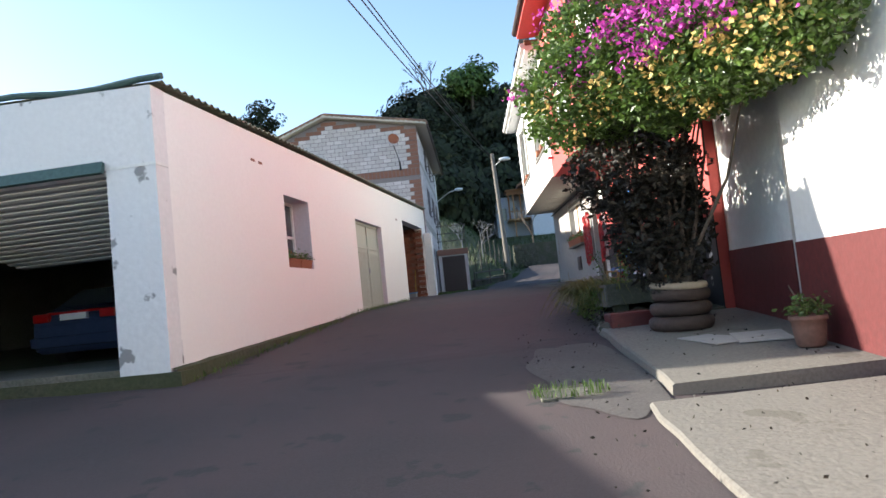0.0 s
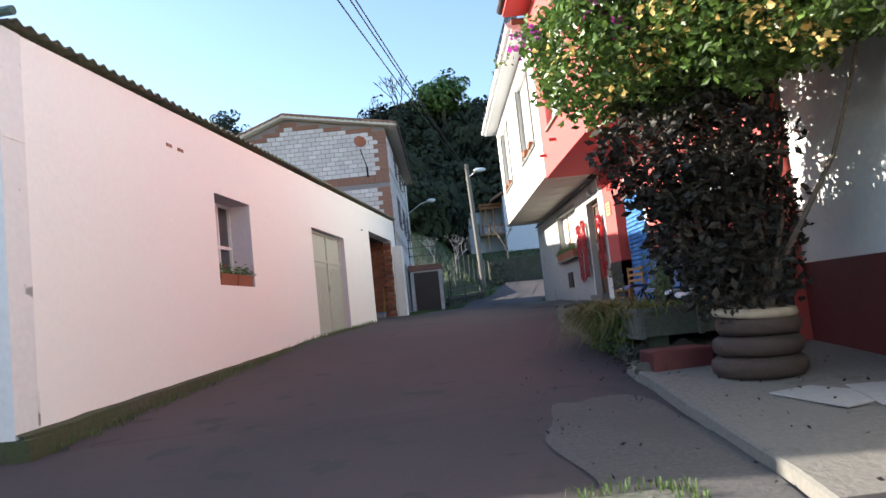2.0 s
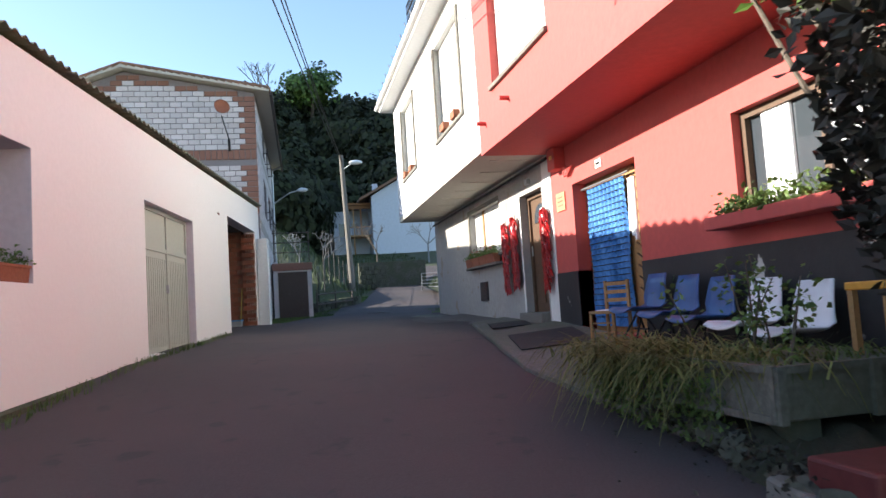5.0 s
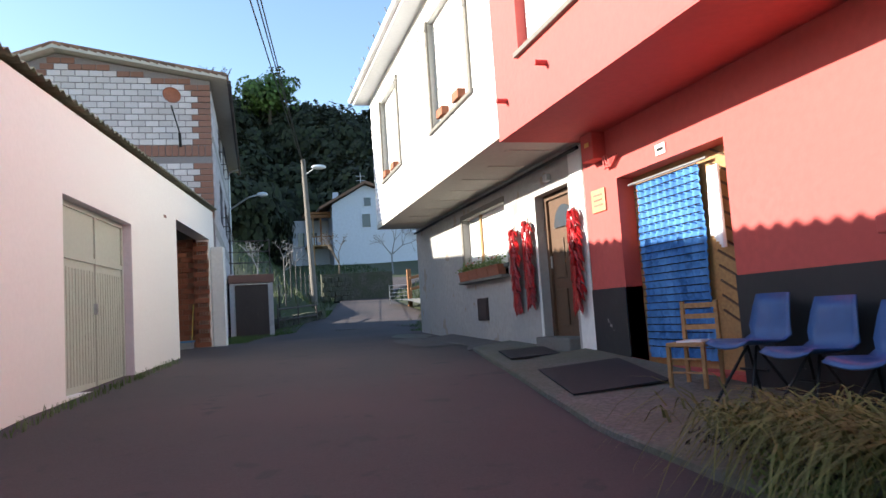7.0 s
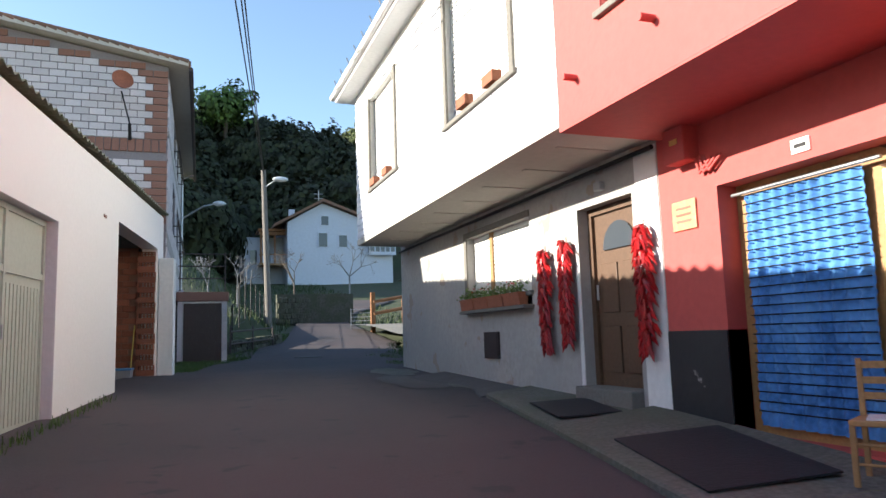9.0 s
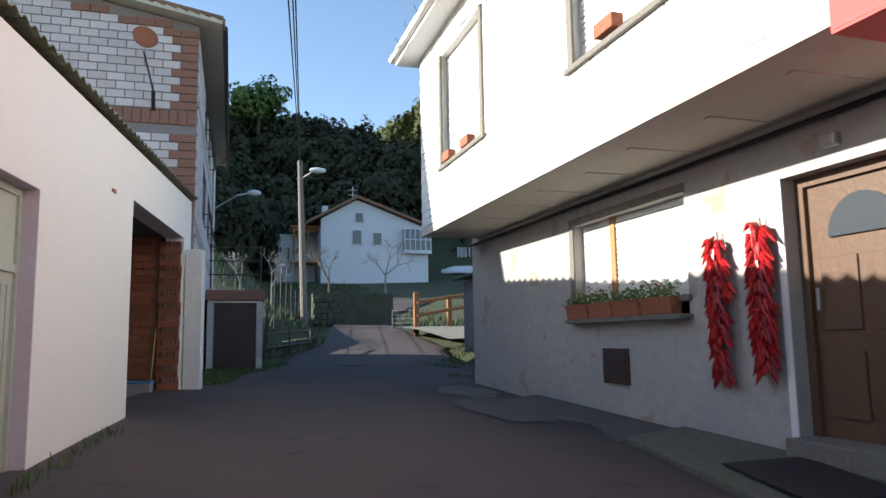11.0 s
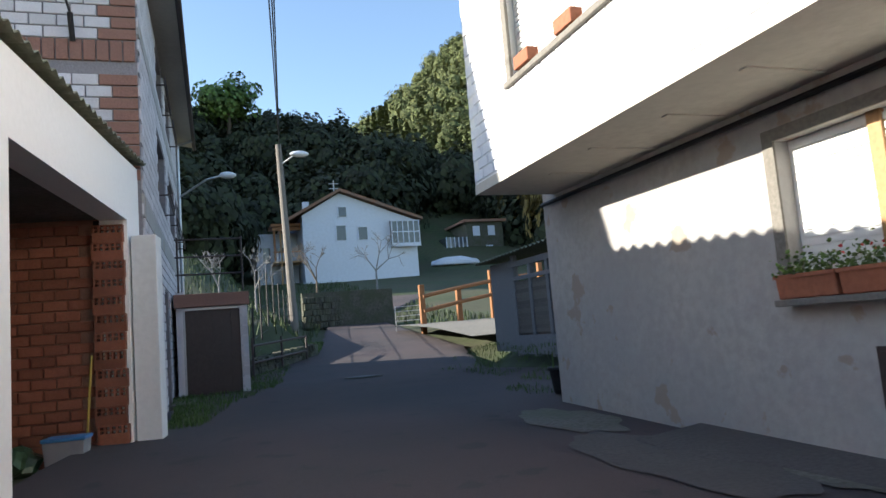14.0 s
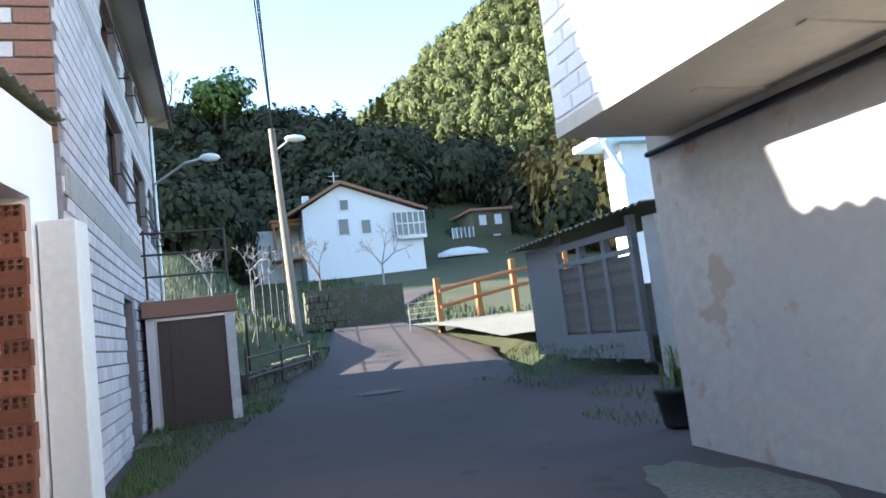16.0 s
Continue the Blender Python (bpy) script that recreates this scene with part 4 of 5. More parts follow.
for off, sag in ((0.0, 0.5), (0.12, 0.6), (-0.15, 1.0)):
    cv = bpy.data.curves.new("cable", "CURVE")
    cv.dimensions = "3D"
    cv.bevel_depth = 0.013
    sp = cv.splines.new("POLY")
    sp.points.add(40)
    for i, p in enumerate(sp.points):
        t = i / 40
        y = -12 + 56.4 * t
        p.co = (3.05 - 0.1225 * (44.4 - y) + off * (1 - t), y, 5.0 + 5.2 * t ** 1.15 + off * 0.5 - sag * t * (1 - t), 1)
    cv.materials.append(BLACKMET)
    ob = new("cable", cv)
    ob.parent = wires

# ---- plants ----
rnd = random.Random(11)


def blob_spots(blobs, n):
    """Spots in the outer shell of several ellipsoids (cx, cy, cz, rx, ry, rz)."""
    out = []
    total = sum(b[3] * b[4] + b[4] * b[5] + b[3] * b[5] for b in blobs)
    for b in blobs:
        k = int(n * (b[3] * b[4] + b[4] * b[5] + b[3] * b[5]) / total)
        for _ in range(k):
            d = Vector((rnd.gauss(0, 1), rnd.gauss(0, 1), rnd.gauss(0, 1))).normalized()
            r = rnd.uniform(0.55, 1.0) ** 0.5 * (1 + 0.28 * noise.noise(d * 2.2 + Vector(b[:3])))
            out.append((b[0] + d.x * r * b[3], b[1] + d.y * r * b[4], b[2] + d.z * r * b[5]))
    return out


boug = thing("bougainvillea", "large green bougainvillea with magenta and yellow bracts in a tyre planter", "shrub")
crown = [(1.85, 6.5, 3.65, 0.9, 0.95, 0.7), (2.6, 6.9, 3.8, 0.9, 1.0, 0.8), (2.55, 5.6, 3.6, 0.9, 0.9, 0.7), (2.85, 4.7, 3.55, 0.75, 0.85, 0.62), (3.0, 3.8, 3.5, 0.6, 0.7, 0.55), (2.0, 6.5, 4.35, 0.7, 0.8, 0.55), (2.9, 5.6, 4.2, 0.7, 1.1, 0.5)]
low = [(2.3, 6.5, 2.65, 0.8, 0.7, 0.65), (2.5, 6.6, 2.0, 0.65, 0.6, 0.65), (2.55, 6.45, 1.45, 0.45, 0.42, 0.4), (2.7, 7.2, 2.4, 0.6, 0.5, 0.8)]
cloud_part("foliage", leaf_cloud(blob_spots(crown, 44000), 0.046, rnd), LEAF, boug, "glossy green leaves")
# lower leaves get a near-black colour that stands for shade under the crown
cloud_part("dry_foliage", leaf_cloud(blob_spots(low, 9500), 0.05, rnd), LEAFD, boug, "sparse inner leaves coloured dark for the shade under the crown")
mag, yel = [], []
for _ in range(190):
    c = rnd.choice(crown)
    d = Vector((-abs(rnd.gauss(0.7, 0.6)), rnd.gauss(-0.5, 0.8), rnd.gauss(0.1, 0.7))).normalized()
    p = Vector((c[0] + d.x * c[3], c[1] + d.y * c[4], c[2] + d.z * c[5]))
    low_side = d.z < -0.15
    if p.y > 6.6 and rnd.random() < 0.7 or c[0] < 2.2 and rnd.random() < 0.6:
        continue
    n = rnd.randint(12, 45)
    if low_side and rnd.random() < 0.35:
        continue
    (yel if low_side else mag).extend([p + Vector((rnd.gauss(0, 0.09), rnd.gauss(0, 0.1), rnd.gauss(0, 0.07))) for _ in range(n)])
cloud_part("magenta_bracts", leaf_cloud(mag, 0.05, rnd, long=1.2), MAGENTA, boug, "magenta bracts")
cloud_part("yellow_bracts", leaf_cloud(yel, 0.05, rnd, long=1.2), YELLOW, boug, "yellowish bracts")
stems = bmesh.new()
for i in range(16):
    p = Vector((2.6 + rnd.uniform(-0.12, 0.12), 6.45 + rnd.uniform(-0.12, 0.12), 1.1))
    d = Vector((rnd.uniform(-0.1, 0.12), rnd.uniform(-0.15, 0.25), 0.42))
    r = 0.03
    for k in range(6):
        q = p + d + Vector((rnd.gauss(0, 0.06), rnd.gauss(0, 0.08), 0))
        rod(p, q, r, r * 0.85, stems, 6)
        p, r = q, r * 0.85
part("stem", stems, BARK, boug, "bare twisted stems")
spray = [Vector((2.0 - 0.9 * t + rnd.gauss(0, 0.04), 9.4 + 0.9 * t + rnd.gauss(0, 0.04), 5.05 + 0.25 * math.sin(t * 5) + rnd.gauss(0, 0.05))) for t in [i / 90 for i in range(90)]]
cloud_part("trailing_shoot", leaf_cloud(spray, 0.045, rnd), LEAF, boug)

tyres = thing("tyre_planter", "planter of three stacked brown tyres with a cream rim", "planter", pose(2.6, 6.45, road_z(6.45) + 0.1))
for i in range(3):
    r = 0.37 - 0.02 * i
    ty = lathe([(r - 0.1, 0.0), (r - 0.03, 0.005), (r, 0.04), (r + 0.01, 0.085), (r, 0.13), (r - 0.04, 0.16), (r - 0.12, 0.17)], 36)
    o = part("tyre", ty, TYRE, tyres)
    o.matrix_basis = pose(0.015 * (i - 1), 0.02 * (i % 2), i * 0.165, 2 - i, i, 0)
o = part("rim", lathe([(0.27, 0.0), (0.325, 0.0), (0.34, 0.03), (0.325, 0.07), (0.28, 0.075)], 36), CREAM, tyres, "cream painted top ring")
o.matrix_basis = pose(0, 0, 0.49, 4, 3, 0)
part("soil", lathe([(0.28, 0.4), (0.28, 0.53)], 24), SOIL, tyres)

trough = thing("concrete_trough", "old ornamented concrete trough full of ferns and weeds", "planter")
part("basin", box(2.02, 3.2, 7.75, 9.3, 0.98, 1.26, bevel=0.015), OLDCONC, trough)
for a in (7.75, 8.27, 8.79):
    part("moulding", add(box(1.99, 2.03, a, a + 0.05, 0.97, 1.28), add(box(1.99, 2.03, a + 0.05, a + 0.5, 1.24, 1.28), box(1.99, 2.03, a + 0.05, a + 0.5, 0.97, 1.01))), OLDCONC, trough)
for a in (2.0, 2.6):
    part("moulding", add(box(a, a + 0.05, 7.72, 7.76, 0.97, 1.28), box(a + 0.05, a + 0.58, 7.72, 7.76, 1.24, 1.28)), OLDCONC, trough)
for x, y in ((2.2, 7.9), (2.2, 9.1), (3.0, 7.9)):
    part("foot", box(x - 0.1, x + 0.1, y - 0.1, y + 0.1, 0.6, 0.98), STONE, trough)
mb = thing("maroon_block", "maroon painted masonry block on the kerb", "block")
part("body", box(1.86, 2.43, 6.98, 7.4, 0.6, 0.9, bevel=0.02), REDDADO, mb)
mound_v = sheet([1.66 + 0.07 * i for i in range(22)], [7.0 + 0.12 * j for j in range(34)], lambda x, y: road_z(y) - 0.06 + smooth(0.0, 0.35, x - 1.7 - 0.13 * (y - 7.0) - 0.1 * noise.noise((y * 1.7, 2, 0))) * (0.26 + 0.1 * noise.noise((x * 6, y * 6, 1))) * smooth(11.0, 9.6, y))
mound = tagged(cloud_part("earth_bank", mound_v, EARTH), "dark weedy earth heaped under the trough", "soil", kind="structure")
for p in mound.data.polygons:
    p.use_smooth = True
for i in range(11):
    b = bmesh.new()
    bmesh.ops.create_icosphere(b, subdivisions=2, radius=rnd.uniform(0.08, 0.15))
    for v in b.verts:
        q = v.co * (1 + 0.5 * noise.noise(v.co * 9 + Vector((i * 3, 0, 0))))
        v.co = Vector((round(q.x * 9) / 18 + q.x * 0.5, q.y * 1.3, q.z * 0.8))
    y = 7.15 + i * 0.24
    x = 1.8 + 0.13 * (y - 7.0) + rnd.uniform(-0.05, 0.16)
    b.transform(pose(x, y, road_z(y) + 0.08, rnd.uniform(-20, 20), rnd.uniform(-20, 20), rnd.uniform(0, 180)))
    tagged(part("rock", b, STONE), "mossy loose rock at the foot of the trough", "rock", "rocks by the trough")


def blades(spots, height, width, lean=0.5):
    vs, fs = [], []
    for p in spots:
        a = rnd.uniform(0, 6.28)
        h = height * rnd.uniform(0.5, 1.2)
        o = Vector((math.cos(a), math.sin(a), 0)) * h * lean * rnd.uniform(0.2, 1.2)
        s = Vector((-math.sin(a), math.cos(a), 0)) * width
        p = Vector(p)
        k = len(vs)
        vs += [p - s, p + s, p + o * 0.4 + Vector((0, 0, h * 0.7)) + s * 0.7, p + o * 0.4 + Vector((0, 0, h * 0.7)) - s * 0.7, p + o + Vector((0, 0, h * (1 - 0.3 * lean)))]
        fs += [(k, k + 1, k + 2, k + 3), (k + 3, k + 2, k + 4)]
    return vs, fs


def arching(spots, length, width, droop):
    """Long blades that rise and bend over, four segments each."""
    vs, fs = [], []
    for p in spots:
        a = rnd.uniform(0, 6.28)
        h = length * rnd.uniform(0.5, 1.25)
        out = Vector((math.cos(a) - 0.35, math.sin(a), 0))
        side = Vector((-math.sin(a), math.cos(a), 0)) * width
        bend = droop * rnd.uniform(0.6, 1.4)
        k = len(vs)
        for j in range(5):
            u = j / 4
            c = Vector(p) + out * h * 0.75 * u ** 1.4 + Vector((0, 0, h * (0.95 * u - bend * u * u)))
            w = side * (1 - 0.85 * u)
            vs += [c - w, c + w]
        fs += [(k + 2 * j, k + 2 * j + 1, k + 2 * j + 3, k + 2 * j + 2) for j in range(4)]
    return vs, fs


fern = thing("fern_clump", "spilling clump of arching grass and ferns in the trough", "plant")
spots = [(rnd.gauss(2.15, 0.17), rnd.gauss(9.25, 0.5), 1.2) for _ in range(1500)]
cloud_part("grass_tuft", arching(spots, 0.6, 0.010, 1.1), DRYGRASS, fern, "straw-green arching grass")
spots = [(rnd.uniform(2.05, 3.1), rnd.uniform(7.85, 9.3), 1.22) for _ in range(420)]
cloud_part("frond", arching(spots, 0.34, 0.008, 0.9), SPIKE, fern, "green ferns")
hang = [(1.98 + rnd.gauss(0, 0.06), 8.2 + rnd.random() * 1.7, rnd.uniform(0.8, 1.28)) for _ in range(1300)]
cloud_part("trailing_leaf", leaf_cloud(hang, 0.026, rnd, droop=0.8, long=2.4), SPIKE, fern)
weed = [(1.86 + 0.13 * (y - 7.0) + rnd.gauss(0, 0.1), y, road_z(y) + rnd.uniform(0.02, 0.2)) for y in (rnd.uniform(7.2, 10.8) for _ in range(1500))]
cloud_part("weed", leaf_cloud(weed, 0.026, rnd), LEAFD, fern)
shrub = thing("leggy_shrub", "leggy green shrub growing out of the trough", "plant")
tips = []
for k in range(9):
    p = Vector((2.45 + rnd.uniform(-0.25, 0.3), 8.4 + rnd.uniform(-0.5, 0.5), 1.22))
    q = p + Vector((rnd.gauss(0, 0.14), rnd.gauss(0, 0.14), rnd.uniform(0.4, 0.75)))
    part("stem", rod(p, q, 0.009, 0.004, seg=6), BARK, shrub)
    tips += [p.lerp(q, rnd.uniform(0.35, 1.0)) + Vector((rnd.gauss(0, 0.06), rnd.gauss(0, 0.06), rnd.gauss(0, 0.05))) for _ in range(45)]
cloud_part("leaves", leaf_cloud(tips, 0.03, rnd), SPIKE, shrub)

# grass along verges, walls and the drain
gspots = []
for _ in range(6000):
    y = rnd.uniform(25.2, 40)
    a, b = lane_edges(y)
    x = a + rnd.uniform(-0.55, 0.1)
    if x > 0.5 or y < 30.1 and x > -0.95:
        gspots.append((x, y, road_z(y) - 0.03))
for _ in range(700):
    y = rnd.uniform(-0.2, 13)
    p = LM @ Vector((0.2 + rnd.gauss(0, 0.05), y, 0))
    gspots.append((p.x, p.y, road_z(p.y) + 0.0))
for _ in range(170):
    a = rnd.uniform(0, 6.28)
    gspots.append((0.86 + 0.3 * math.cos(a) + rnd.gauss(0, 0.04), 4.2 + 0.22 * math.sin(a) + rnd.gauss(0, 0.03), road_z(4.35)))
for _ in range(2500):
    y = rnd.uniform(24.0, 31.5)
    x = rnd.uniform(4.6, 6.2) if y > 25.5 else rnd.uniform(3.7, 5.0)
    if noise.noise((x * 1.5, y * 1.5, 4)) > 0.0:
        gspots.append((x, y, max(land_z(x, y), road_z(y)) - 0.02))
for _ in range(5200):
    y = rnd.uniform(25.1, 38.0)
    lo, hi = lerp_table(y, (25, 30.1, 30.3, 33, 38), (-0.9, -0.8, 0.5, 0.7, 1.9)), lerp_table(y, (25, 27.8, 30.3, 35.5, 38), (-0.5, 0.05, 0.95, 2.0, 3.2))
    x = lo + (hi - lo) * rnd.random() ** 1.3 + 0.12 * noise.noise((y * 1.4, 0, 3))
    gspots.append((x, y, road_z(y) - 0.02))
tagged(cloud_part("verge_grass", blades(gspots, 0.11, 0.005, 0.8), GRASS), "short green grass along the verges", "grass", kind="stuff")
mspots = []
for _ in range(9000):
    x, y = rnd.uniform(-7, 12), rnd.uniform(36, 80)
    a, b = lane_edges(min(y, 62))
    if a - 0.2 < x < b + 0.2 and y < 64:
        continue
    if 6.4 < x < 15.5 and y < 42.0:
        continue
    mspots.append((x, y, land_z(x, y) - 0.08))
tagged(cloud_part("meadow_grass", blades(mspots, 0.4, 0.022, 0.7), MEADOW), "rough meadow grass around the farmhouse", "grass", kind="stuff")


# ---- trees ----
def bare_tree(name, x, y, h, label, seed, material=BARK, width=1.0):
    r = random.Random(seed)
    t = thing(name, label, "tree", pose(x, y, land_z(x, y) - 0.1))
    bm = bmesh.new()

    def grow(p, d, length, rad, depth):
        q = p + d * length
        rod(p, q, rad, rad * 0.7, bm, 6 if depth > 2 else 4)
        if depth == 0:
            return
        for _ in range(3 if depth > 1 else 4):
            e = (d + Vector((r.gauss(0, 0.5), r.gauss(0, 0.5), r.gauss(0.1, 0.3))) * width).normalized()
            grow(q, e, length * r.uniform(0.55, 0.8), rad * 0.6, depth - 1)

    grow(Vector((0, 0, 0)), Vector((0, 0, 1)), h * 0.33, h * 0.018, 4)
    part("trunk", bm, material, t)
    return t


bare_tree("fruit_tree", 12.2, 66, 5.0, "bare pale fruit tree before the farmhouse", 2, WOODOLD, 1.3)
bare_tree("fruit_tree", 6.8, 60, 4.5, "bare fruit tree in the garden", 5, BARK, 1.2)
bare_tree("garden_tree", 1.6, 42, 3.0, "small bare tree by the garden fence", 6, WOODOLD, 1.4)
bare_tree("garden_tree", 0.4, 44, 3.2, "small bare tree by the garden fence", 9, WOODOLD, 1.4)
for k, (x, y, h) in enumerate(((-3, 148, 16), (3, 150, 15), (-8, 149, 13))):
    bare_tree("winter_tree", x, y, h, "tall bare winter tree on the ridge", 20 + k, BARK, 0.7)


def crown_mesh(seed, squash=0.85, conifer=False):
    r = random.Random(seed)
    spots, n = [], 700
    lobes = [(Vector((r.gauss(0, 0.45), r.gauss(0, 0.45), r.gauss(0.05, 0.35) * squash)), r.uniform(0.35, 0.6)) for _ in range(9)]
    for _ in range(n):
        if conifer:
            z = r.random() ** 1.4
            a = r.uniform(0, 6.28)
            rr = 0.38 * (1 - z) * r.uniform(0.6, 1.1) + 0.03
            spots.append((rr * math.cos(a), rr * math.sin(a), z * 2.6 - 0.8))
        else:
            c, s = r.choice(lobes)
            d = Vector((r.gauss(0, 1), r.gauss(0, 1), r.gauss(0, 1))).normalized()
            spots.append(tuple(c + d * s * r.uniform(0.8, 1.05)))
    vs, fs = [], []
    for p in spots:
        p = Vector(p)
        nrm = (p + Vector((r.gauss(0, 0.3), r.gauss(0, 0.3), r.gauss(0.3, 0.3)))).normalized()
        u = nrm.cross(Vector((r.gauss(0, 1), r.gauss(0, 1), r.gauss(0, 1)))).normalized()
        v = nrm.cross(u)
        s = r.uniform(0.06, 0.15) * (0.75 if conifer else 1)
        k = len(vs)
        vs += [p + u * s, p + v * s * r.uniform(0.5, 1), p - u * s * r.uniform(0.6, 1), p - v * s]
        fs.append((k, k + 1, k + 2, k + 3))
    return np.array([tuple(v) for v in vs]), fs


CROWNS = [crown_mesh(i) for i in range(6)]
SPIRES = [crown_mesh(50 + i, conifer=True) for i in range(4)]


def wood(name, spots, shapes, material, label):
    """Many tree crowns joined as one stretch of wood."""
    vs, fs, base = [], [], 0
    for x, y, size, tall in spots:
        v, f = shapes[rnd.randrange(len(shapes))]
        a = rnd.uniform(0, 6.28)
        c, s = math.cos(a), math.sin(a)
        w = np.stack([(v[:, 0] * c - v[:, 1] * s) * size + x, (v[:, 0] * s + v[:, 1] * c) * size + y, v[:, 2] * size * tall + land_z(x, y) + size * tall * 0.75], 1)
        vs.append(w)
        fs += [tuple(i + base for i in q) for q in f]
        base += len(v)
    me = bpy.data.meshes.new(name)
    me.from_pydata(np.concatenate(vs).tolist(), [], fs)
    me.materials.append(material)
    return tagged(new(name, me), label, "woods", kind="stuff")


slope, pale, autumn, ridge = [], [], [], []
for _ in range(850):
    y = rnd.uniform(98, 180)
    x = rnd.uniform(-42, 75) + 0.1 * y
    if 27 < x < 38 and y < 108 or 3 < x < 23 and y < 99:
        continue
    slope.append((x, y, rnd.uniform(2.6, 4.2), rnd.uniform(1.0, 1.3)))
for _ in range(110):
    slope.append((rnd.uniform(-12, 3), rnd.uniform(74, 100), rnd.uniform(2.0, 3.2), rnd.uniform(1.1, 1.5)))
for _ in range(50):
    slope.append((rnd.uniform(38, 90), rnd.uniform(80, 120), rnd.uniform(3, 5), rnd.uniform(1.0, 1.4)))
for _ in range(240):
    pale.append((rnd.uniform(40, 130), rnd.uniform(150, 230), rnd.uniform(3.5, 5.5), rnd.uniform(1.2, 1.7)))
for _ in range(26):
    autumn.append((rnd.uniform(40, 54), rnd.uniform(78, 100), rnd.uniform(3, 4.5), rnd.uniform(1.6, 2.2)))
for _ in range(1900):
    x, y = rnd.uniform(20, 260), rnd.uniform(190, 430)
    ridge.append((x, y, rnd.uniform(2.8, 4.8), rnd.uniform(1.0, 1.4)))
ot = thing("ridge_oak", "large round green tree on the skyline", "tree", pose(6.0, 136, land_z(6.0, 136) - 0.5))
part("trunk", rod((0, 0, 0), (0.3, 0, 11), 0.5, 0.3), BARK, ot)
ov, of = [], []
for k in range(7):
    v, f = CROWNS[k % 6]
    c = Vector((rnd.gauss(0, 2.6), rnd.gauss(0, 2.0), 11.5 + rnd.gauss(0, 1.1)))
    b0 = len(ov)
    ov += [tuple(Vector(p) * 3.3 + c) for p in v]
    of += [tuple(i + b0 for i in q) for q in f]
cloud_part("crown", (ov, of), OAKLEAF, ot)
tt = thing("tall_tree", "tall dark tree rising behind the garage roof", "tree", pose(-24.4, 90, land_z(-24.4, 90) - 0.3))
CZ = 28.0 - land_z(-24.4, 90)
part("trunk", rod((0, 0, 0), (0.2, 0, CZ), 0.4, 0.15), BARK, tt)
ov, of = [], []
for k, (dx, dz, size) in enumerate(((0, 0.9, 1.7), (-1.3, -0.6, 1.5), (1.4, -0.8, 1.6), (0.2, -2.2, 1.9), (-0.8, -4.2, 1.8), (0.9, -5.5, 1.7))):
    v, f = CROWNS[k]
    b0 = len(ov)
    ov += [tuple(Vector(p) * size + Vector((dx, 0, CZ + dz))) for p in v]
    of += [tuple(i + b0 for i in q) for q in f]
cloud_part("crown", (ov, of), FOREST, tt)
wood("wooded_slope", slope, CROWNS, FOREST, "broadleaf wood coloured dark for the shaded slope")
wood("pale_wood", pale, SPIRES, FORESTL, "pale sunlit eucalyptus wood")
wood("autumn_wood", autumn, CROWNS, FORESTA, "yellowing trees behind the coop")
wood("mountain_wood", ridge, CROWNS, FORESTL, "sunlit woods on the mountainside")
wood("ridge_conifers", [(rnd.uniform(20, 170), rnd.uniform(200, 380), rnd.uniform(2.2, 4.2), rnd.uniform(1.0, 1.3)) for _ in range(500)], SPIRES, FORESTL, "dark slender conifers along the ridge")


# ---- seats and small things by the red house ----
def plastic_chair(name, label, m, shell, group):
    c = thing(name, label, "chair", m, group)
    vs, fs = [], []
    prof = [(0.0, 0.25, 0.42), (0.0, 0.2, 0.45), (0.0, 0.05, 0.44), (0.0, -0.12, 0.43), (0.0, -0.19, 0.47), (0.0, -0.22, 0.58), (0.0, -0.25, 0.72), (0.0, -0.28, 0.82)]
    for i, (_, y, z) in enumerate(prof):
        w = 0.22 if i < 5 else 0.22 - 0.02 * (i - 5)
        for k in range(7):
            u = k / 3 - 1
            curl = 0.035 * u * u
            vs.append((u * w, y + (curl if i > 4 else 0), z + (curl if i <= 4 else 0)))
    n = len(prof)
    for i in range(n - 1):
        for k in range(6):
            a = i * 7 + k
            fs.append((a, a + 1, a + 8, a + 7))
    o = cloud_part("shell", (vs, fs), shell, c, "moulded plastic shell")
    md = o.modifiers.new("thickness", "SOLIDIFY")
    md.thickness = 0.012
    for p in o.data.polygons:
        p.use_smooth = True
    for sx in (-1, 1):
        part("leg", add(rod((0.05 * sx, 0.0, 0.43), (0.2 * sx, 0.22, 0.0), 0.012), rod((0.05 * sx, 0.0, 0.43), (0.2 * sx, -0.22, 0.0), 0.012)), BLACKMET, c)
    part("crossbar", rod((-0.15, 0, 0.25), (0.15, 0, 0.25), 0.01), BLACKMET, c)
    return c


def slab_z(y):
    return road_z(y) + 0.135


for y in (11.3, 10.7, 10.15):
    plastic_chair("plastic_chair", "dark blue moulded plastic chair on a metal frame by the wall", pose(3.15, y, slab_z(y), 0, 0, 90), BLUEPLAST, "chairs along the red wall")
for y in (9.55, 9.0):
    plastic_chair("plastic_chair", "white plastic chair with a scuffed back by the wall", pose(3.15, y, slab_z(y), 0, 0, 90), WHITEPLAST, "chairs along the red wall")
wch = thing("wooden_chair", "small honey-coloured wooden ladder-back chair with papers on the seat", "chair", pose(3.17, 12.05, slab_z(12.0) + 0.01, 0, 0, -62) @ Matrix.Scale(0.87, 4))
part("seat", box(-0.2, 0.2, -0.2, 0.2, 0.4, 0.44, bevel=0.01), WOODL, wch)
